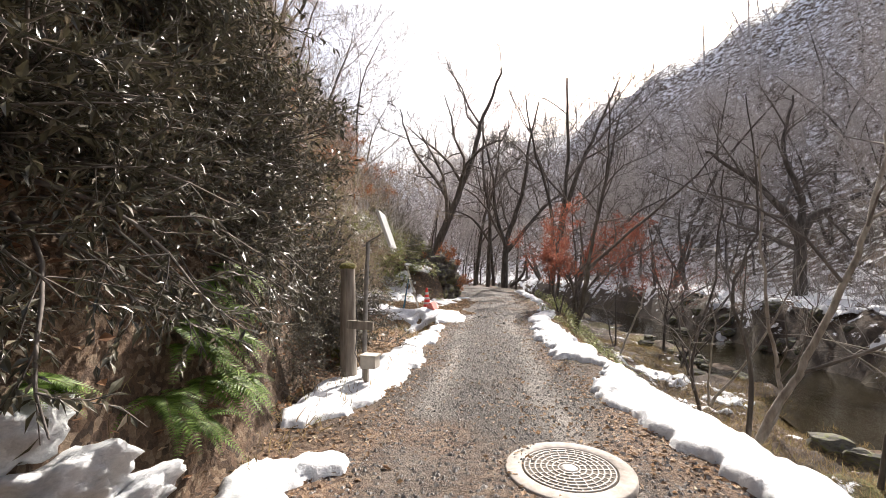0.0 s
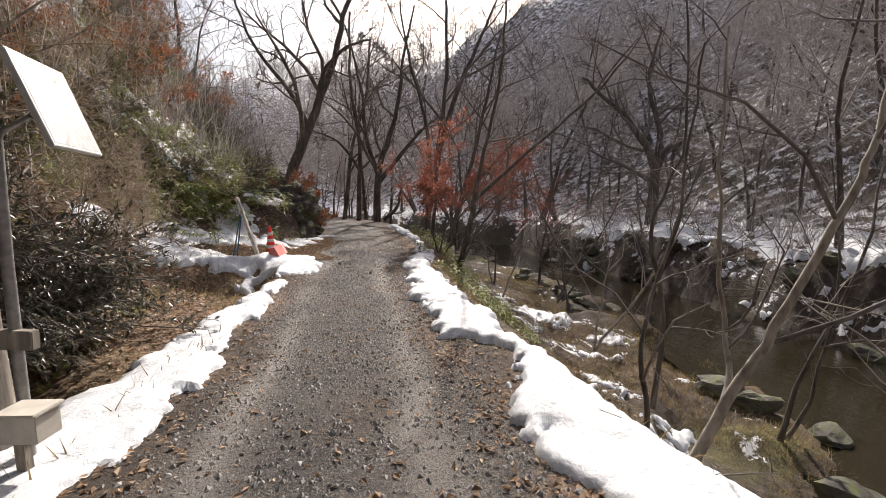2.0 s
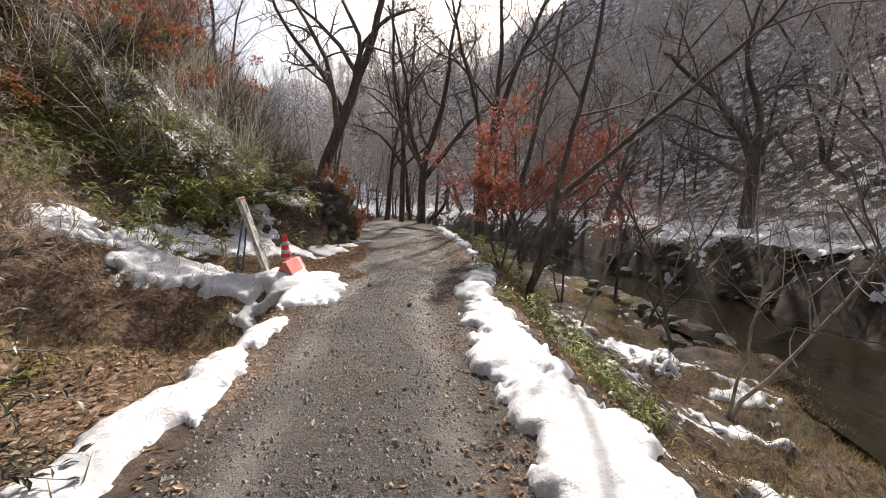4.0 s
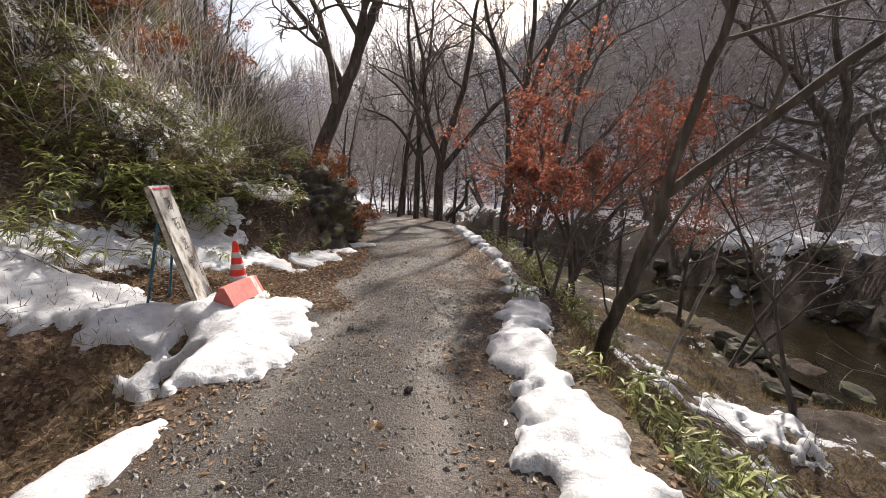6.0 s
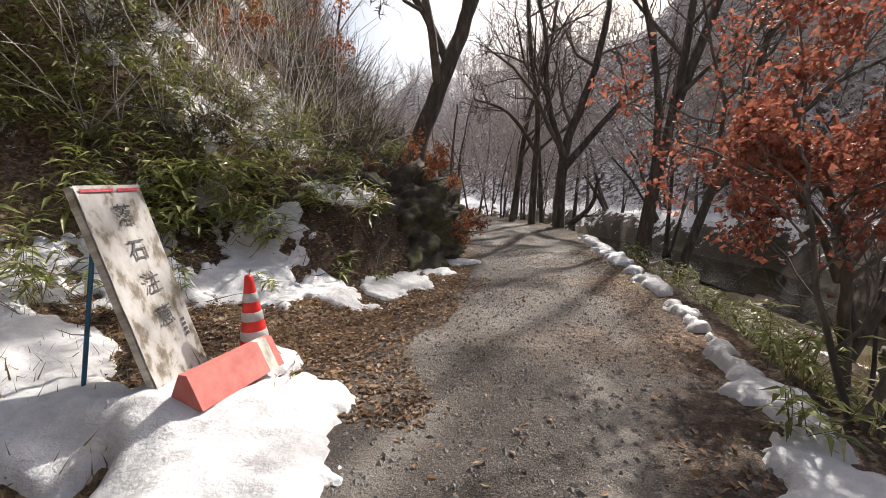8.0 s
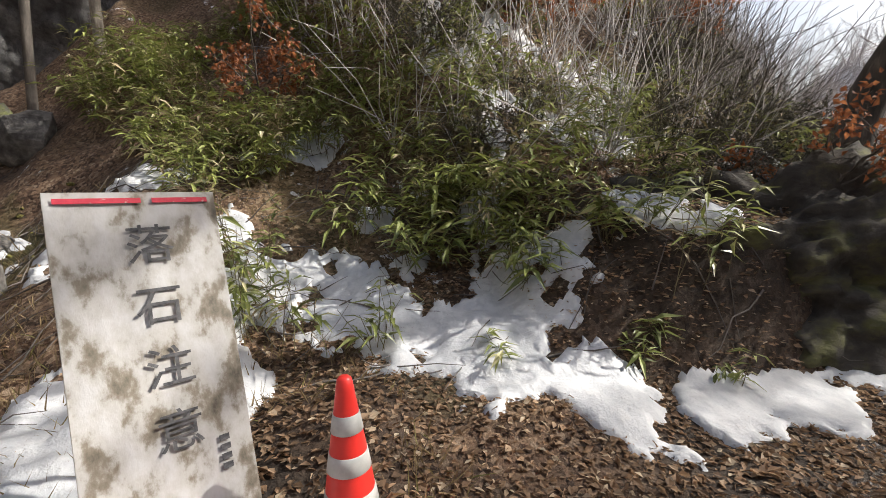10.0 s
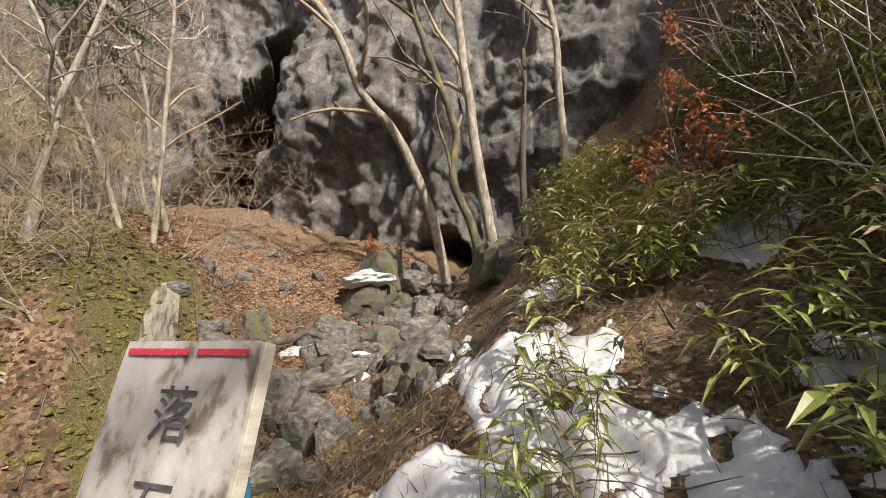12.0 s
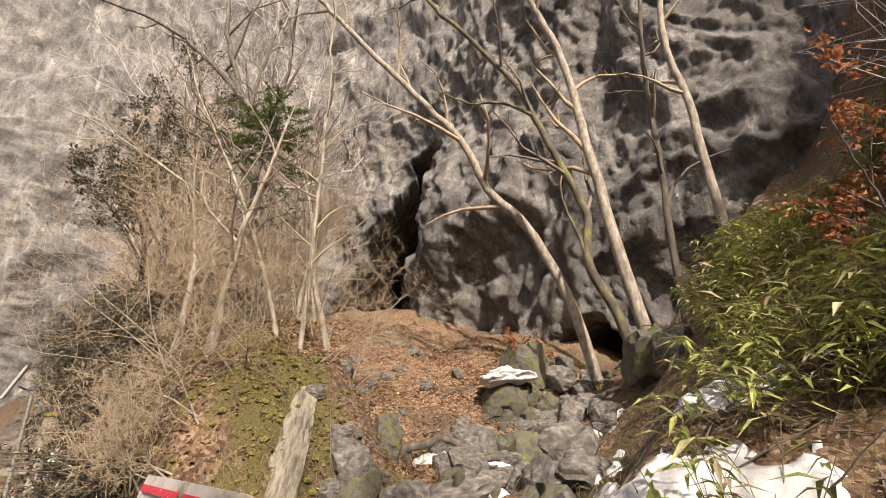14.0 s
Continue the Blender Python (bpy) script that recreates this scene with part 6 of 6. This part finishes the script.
# rockfall warning sign, leaning back
sign = new("warning_sign")
TL, TR, BR = Vector((-1.03, 12.5, 1.43)), Vector((-1.085, 13.03, 1.445)), Vector((-0.77, 13.13, 0.27))
ax = (TR - TL).normalized()
down = (BR - TR)
down = (down - ax * down.dot(ax)).normalized()
nrm = down.cross(ax).normalized()
if nrm.x < 0:
    nrm = -nrm
S = Matrix((( ax.x, -down.x, nrm.x, TL.x), (ax.y, -down.y, nrm.y, TL.y), (ax.z, -down.z, nrm.z, TL.z), (0, 0, 0, 1)))
W, L = 0.53, 1.42
sign.matrix_basis = S
bm = bmesh.new()
bmesh.ops.create_grid(bm, x_segments=24, y_segments=56, size=0.5)
for v in bm.verts:
    x, y = v.co.x * W + W / 2, v.co.y * L - L / 2
    crease = 0.006 * noise.noise(Vector((x * 9, y * 5, 2))) + 0.008 * math.exp(-((y + 0.12) / 0.05) ** 2) * noise.noise(Vector((x * 30, y * 8, 5)))
    v.co = Vector((x, y, 0.006 + crease))
piece("sheet", bm, M_BOARD_W, sign, None, "creased dirty white sheet", True)
bmesh_frame = [(W / 2, -0.02, W, 0.04), (W / 2, -L + 0.02, W, 0.04)]
for cx, cy, sx, sy in bmesh_frame:
    piece("rail", box_bm(sx, sy, 0.035), M_WOOD_OLD, sign, pose(cx, cy, -0.03))
for cx in (0.018, W - 0.018):
    piece("stile", box_bm(0.04, L, 0.045), M_WOOD_OLD, sign, pose(cx, -L / 2, -0.032))
piece("backing", box_bm(W - 0.08, L - 0.08, 0.008, 0.001), M_WOOD_OLD, sign, pose(W / 2, -L / 2, -0.018))
for cx, w in ((0.15, 0.25), (0.405, 0.19)):
    piece("red_stripe", box_bm(w, 0.019, 0.003, 0.0), M_STRIPE, sign, pose(cx, -0.034, 0.014), "flaking red stripe")
for k, ch in enumerate("落石注意"):
    cu = bpy.data.curves.new("character", "FONT")
    cu.body, cu.size, cu.align_x, cu.align_y, cu.extrude = ch, 0.158, "CENTER", "CENTER", 0.001
    tmp = bpy.data.objects.new("character", cu)
    scene.collection.objects.link(tmp)
    me = bpy.data.meshes.new_from_object(tmp.evaluated_get(bpy.context.evaluated_depsgraph_get()))
    bpy.data.objects.remove(tmp)
    me.materials.clear()
    me.materials.append(M_INK)
    o = part("character", me, sign, "faded black painted character")
    o.matrix_basis = pose(0.285 + 0.004 * k, -0.215 - 0.232 * k, 0.017, 0, 0, 0)
for k in range(4):
    piece("small_mark", box_bm(0.035, 0.022, 0.002, 0.0), M_INK, sign, pose(0.43, -0.98 - 0.035 * k, 0.016), "unreadable small black mark")
for cx in (0.05, W - 0.02):
    s = Soup()
    foot_w = Vector((-1.2, 12.56 if cx < 0.1 else 13.06, 0.1))
    top_w = S @ Vector((cx, -0.35, -0.06))
    inv = S.inverted()
    s.tube([tuple(inv @ foot_w), tuple(inv @ ((foot_w + top_w) / 2)), tuple(inv @ top_w)], [0.014] * 3, 10)
    part("support_leg", s.mesh("support_leg", M_BLUE), sign, "blue painted steel pipe")
tagged(sign, "leaning weathered white rockfall warning board with black characters", "sign")

# traffic cone
cone = new("traffic_cone")
cone.matrix_basis = pose(-0.5, 13.37, 0.05, 1.5, -1, 0)
piece("base", box_bm(0.29, 0.29, 0.03, 0.01), M_CONE, cone, pose(0, 0, 0.015))
rad = lambda z: 0.125 + (0.03 - 0.125) * (z - 0.06) / 0.62
piece("shell", lathe([(0.15, 0.03), (0.125, 0.06)] + [(rad(z), z) for z in (0.2, 0.35, 0.5, 0.66)] + [(0.028, 0.69), (0.018, 0.7)]), M_CONE, cone, None, "", True)
for z in (0.19, 0.34, 0.49):
    h = 0.07
    piece("reflective_band", lathe([(rad(z) + 0.0005, z), (rad(z) + 0.003, z + 0.002), (rad(z + h) + 0.003, z + h - 0.002), (rad(z + h) + 0.0005, z + h)]), M_BAND, cone, None, "white reflective band", True)
tagged(cone, "red traffic cone with three white bands", "cone")

# red and white barrier block on its side, half under snow
A, B = Vector((-0.38, 12.42, 0.17)), Vector((-0.25, 13.12, 0.17))
block = new("barrier_block")
yaw = math.degrees(math.atan2((B - A).y, (B - A).x))
mid = (A + B) / 2
block.matrix_basis = pose(mid.x, mid.y, 0.15, 0, 0, yaw)
ln = (B - A).length
for name, mat, a, c in (("red_section", M_RED_PAINT, -0.5, 0.3), ("white_section", M_WOOD_OLD, 0.3, 0.42), ("red_section", M_RED_PAINT, 0.42, 0.5)):
    bm = bmesh.new()
    tri = [(-0.13, 0.0), (0.13, 0.0), (0.03, 0.2), (-0.03, 0.2)]
    e0 = [bm.verts.new((a * ln, u, w)) for u, w in tri]
    e1 = [bm.verts.new((c * ln, u, w)) for u, w in tri]
    bm.faces.new(e0)
    bm.faces.new(e1[::-1])
    for k in range(4):
        bm.faces.new((e0[k], e1[k], e1[(k + 1) % 4], e0[(k + 1) % 4]))
    bmesh.ops.recalc_face_normals(bm, faces=bm.faces[:])
    piece(name, bm, mat, block)
tagged(block, "faded red and white wedge barrier half under snow", "barrier")

# wooden post with a cap of moss
post = new("wooden_post")
post.matrix_basis = pose(-1.2, 5.42, 0.0, 0, -0.5, 0)
bm = lathe([(0.108, -0.2), (0.104, 0.1)] + [(0.102 - 0.003 * k, 0.1 + 0.27 * k) for k in range(1, 6)] + [(0.08, 1.46)], 28)
for v in bm.verts:
    v.co.x += 0.008 * noise.noise(Vector((v.co.x * 20, v.co.y * 20, v.co.z * 2)))
    v.co.y += 0.008 * noise.noise(Vector((v.co.x * 20, v.co.y * 20 + 9, v.co.z * 2)))
piece("timber", bm, M_POST, post, None, "", True)
bm = bmesh.new()
bmesh.ops.create_icosphere(bm, subdivisions=4, radius=1)
for v in bm.verts:
    v.co = v.co * (1 + 0.12 * noise.noise(v.co * 5))
    v.co = Vector((v.co.x * 0.102, v.co.y * 0.102, 1.45 + v.co.z * 0.05))
piece("moss_cap", bm, M_MOSS, post, None, "bright green moss cushion", True)
tagged(post, "weathered round timber post with moss on top", "post")

# solar panel on a thin pole with bracket and meter box
pole = new("solar_panel_pole")
pole.location = (-0.98, 5.28, 0.0)
s = Soup()
s.tube([(0, 0, -0.2), (0.01, 0, 0.5), (0.03, -0.02, 1.1), (0.06, -0.03, 1.75)], [0.028, 0.028, 0.026, 0.024], 12)
part("pole", s.mesh("pole", M_GALV), pole)
ptl, ptr, pbr = Vector((-0.79, 5.12, 2.13)), Vector((-0.766, 5.54, 2.12)), Vector((-0.61, 5.52, 1.675))
pax = (ptr - ptl).normalized()
pdn = (pbr - ptr)
pdn = (pdn - pax * pdn.dot(pax)).normalized()
pn = pdn.cross(pax)
P = Matrix(((pax.x, -pdn.x, pn.x, ptl.x + 0.98), (pax.y, -pdn.y, pn.y, ptl.y - 5.28), (pax.z, -pdn.z, pn.z, ptl.z), (0, 0, 0, 1)))
pw, ph = (ptr - ptl).length, 0.47
piece("panel_frame", box_bm(pw, ph, 0.03), M_ALU, pole, P @ pose(pw / 2, -ph / 2, 0), "aluminium frame")
piece("panel_face", box_bm(pw - 0.03, ph - 0.03, 0.004, 0.0), M_PANEL, pole, P @ pose(pw / 2, -ph / 2, 0.015), "pale solar panel face")
piece("panel_face", box_bm(pw - 0.03, ph - 0.03, 0.004, 0.0), M_PANEL, pole, P @ pose(pw / 2, -ph / 2, -0.015), "pale back of the solar panel")
piece("bracket", box_bm(0.34, 0.05, 0.1), M_POST, pole, pose(-0.04, -0.02, 0.73, 0, 3, -12), "grey wooden crosspiece")
s = Soup()
s.tube([(0.0, 0.0, 1.7), (0.1, -0.02, 1.78), (0.22, -0.06, 1.84)], [0.012] * 3, 8)
part("arm", s.mesh("arm", M_GALV), pole)
s = Soup()
s.tube([(-0.1, 0.02, 0.95), (-0.06, -0.03, 0.7), (-0.1, -0.05, 0.4), (-0.02, -0.03, 0.2)], [0.006] * 4, 6)
part("cable", s.mesh("cable", M_INK), pole, "black cable")
tagged(pole, "small solar panel on a thin metal pole", "solar panel")
mb = new("meter_box")
mb.matrix_basis = pose(-0.88, 5.14, 0.0, 0, 0, -15)
piece("body", box_bm(0.19, 0.15, 0.14, 0.006), M_BEIGE, mb, pose(0, 0, 0.31))
piece("lid", box_bm(0.22, 0.18, 0.02, 0.005), M_BEIGE, mb, pose(0, 0, 0.39), "overhanging flat lid")
piece("stake", box_bm(0.05, 0.05, 0.4, 0.004), M_POST, mb, pose(-0.05, 0, 0.1), "short wooden stake")
tagged(mb, "small beige box on a stake by the post", "box")

# manhole cover
mh = new("manhole_cover")
mh.location = (0.88, 3.06, 0.0)
z0 = h1(0.88, 3.06)
piece("collar", lathe([(0.45, -0.05), (0.445, 0.03 + z0), (0.435, 0.036 + z0), (0.335, 0.036 + z0), (0.33, 0.03 + z0), (0.328, 0.0 + z0)], 64), M_CONCRETE, mh, None, "pale concrete collar", True)
piece("cover", lathe([(0.322, -0.02), (0.322, 0.026 + z0), (0.318, 0.03 + z0)], 64), M_GROOVE, mh, None, "dirt-filled iron lid")
zt = 0.03 + z0


def arc_block(r0, r1, a0, a1, top):
    bm = bmesh.new()
    k = 4
    lo, hi = [], []
    for j in range(k + 1):
        a = a0 + (a1 - a0) * j / k
        lo.append((bm.verts.new((r0 * math.cos(a), r0 * math.sin(a), zt)), bm.verts.new((r0 * math.cos(a), r0 * math.sin(a), zt + top))))
        hi.append((bm.verts.new((r1 * math.cos(a), r1 * math.sin(a), zt)), bm.verts.new((r1 * math.cos(a), r1 * math.sin(a), zt + top))))
    for j in range(k):
        bm.faces.new((lo[j][1], hi[j][1], hi[j + 1][1], lo[j + 1][1]))
        bm.faces.new((hi[j][0], hi[j + 1][0], hi[j + 1][1], hi[j][1]))
        bm.faces.new((lo[j + 1][0], lo[j][0], lo[j][1], lo[j + 1][1]))
    for j in (0, k):
        bm.faces.new((lo[j][0], hi[j][0], hi[j][1], lo[j][1]))
    return bm


for r in (0.075, 0.115, 0.155, 0.195, 0.235, 0.275, 0.31):
    bm = lathe([(r - 0.006, zt), (r - 0.005, zt + 0.006), (r + 0.005, zt + 0.006), (r + 0.006, zt)], 64)
    bm.faces.ensure_lookup_table()
    bmesh.ops.delete(bm, geom=[bm.faces[-1]], context="FACES_ONLY")
    piece("ring_rib", bm, M_IRON, mh, None, "", True)
    if r < 0.3:
        n = max(10, int(r * 110))
        for k in range(n):
            a = 2 * math.pi * (k + 0.5 * (int(r * 100) % 2)) / n
            piece("tread_bar", arc_block(r + 0.006, r + 0.034, a - 0.0035 / r, a + 0.0035 / r, 0.006), M_IRON, mh)
piece("hub", lathe([(0.06, zt), (0.058, zt + 0.006), (0.03, zt + 0.008)], 32), M_IRON, mh, None, "", True)
tagged(mh, "round pale manhole cover with ribbed iron lid", "manhole")
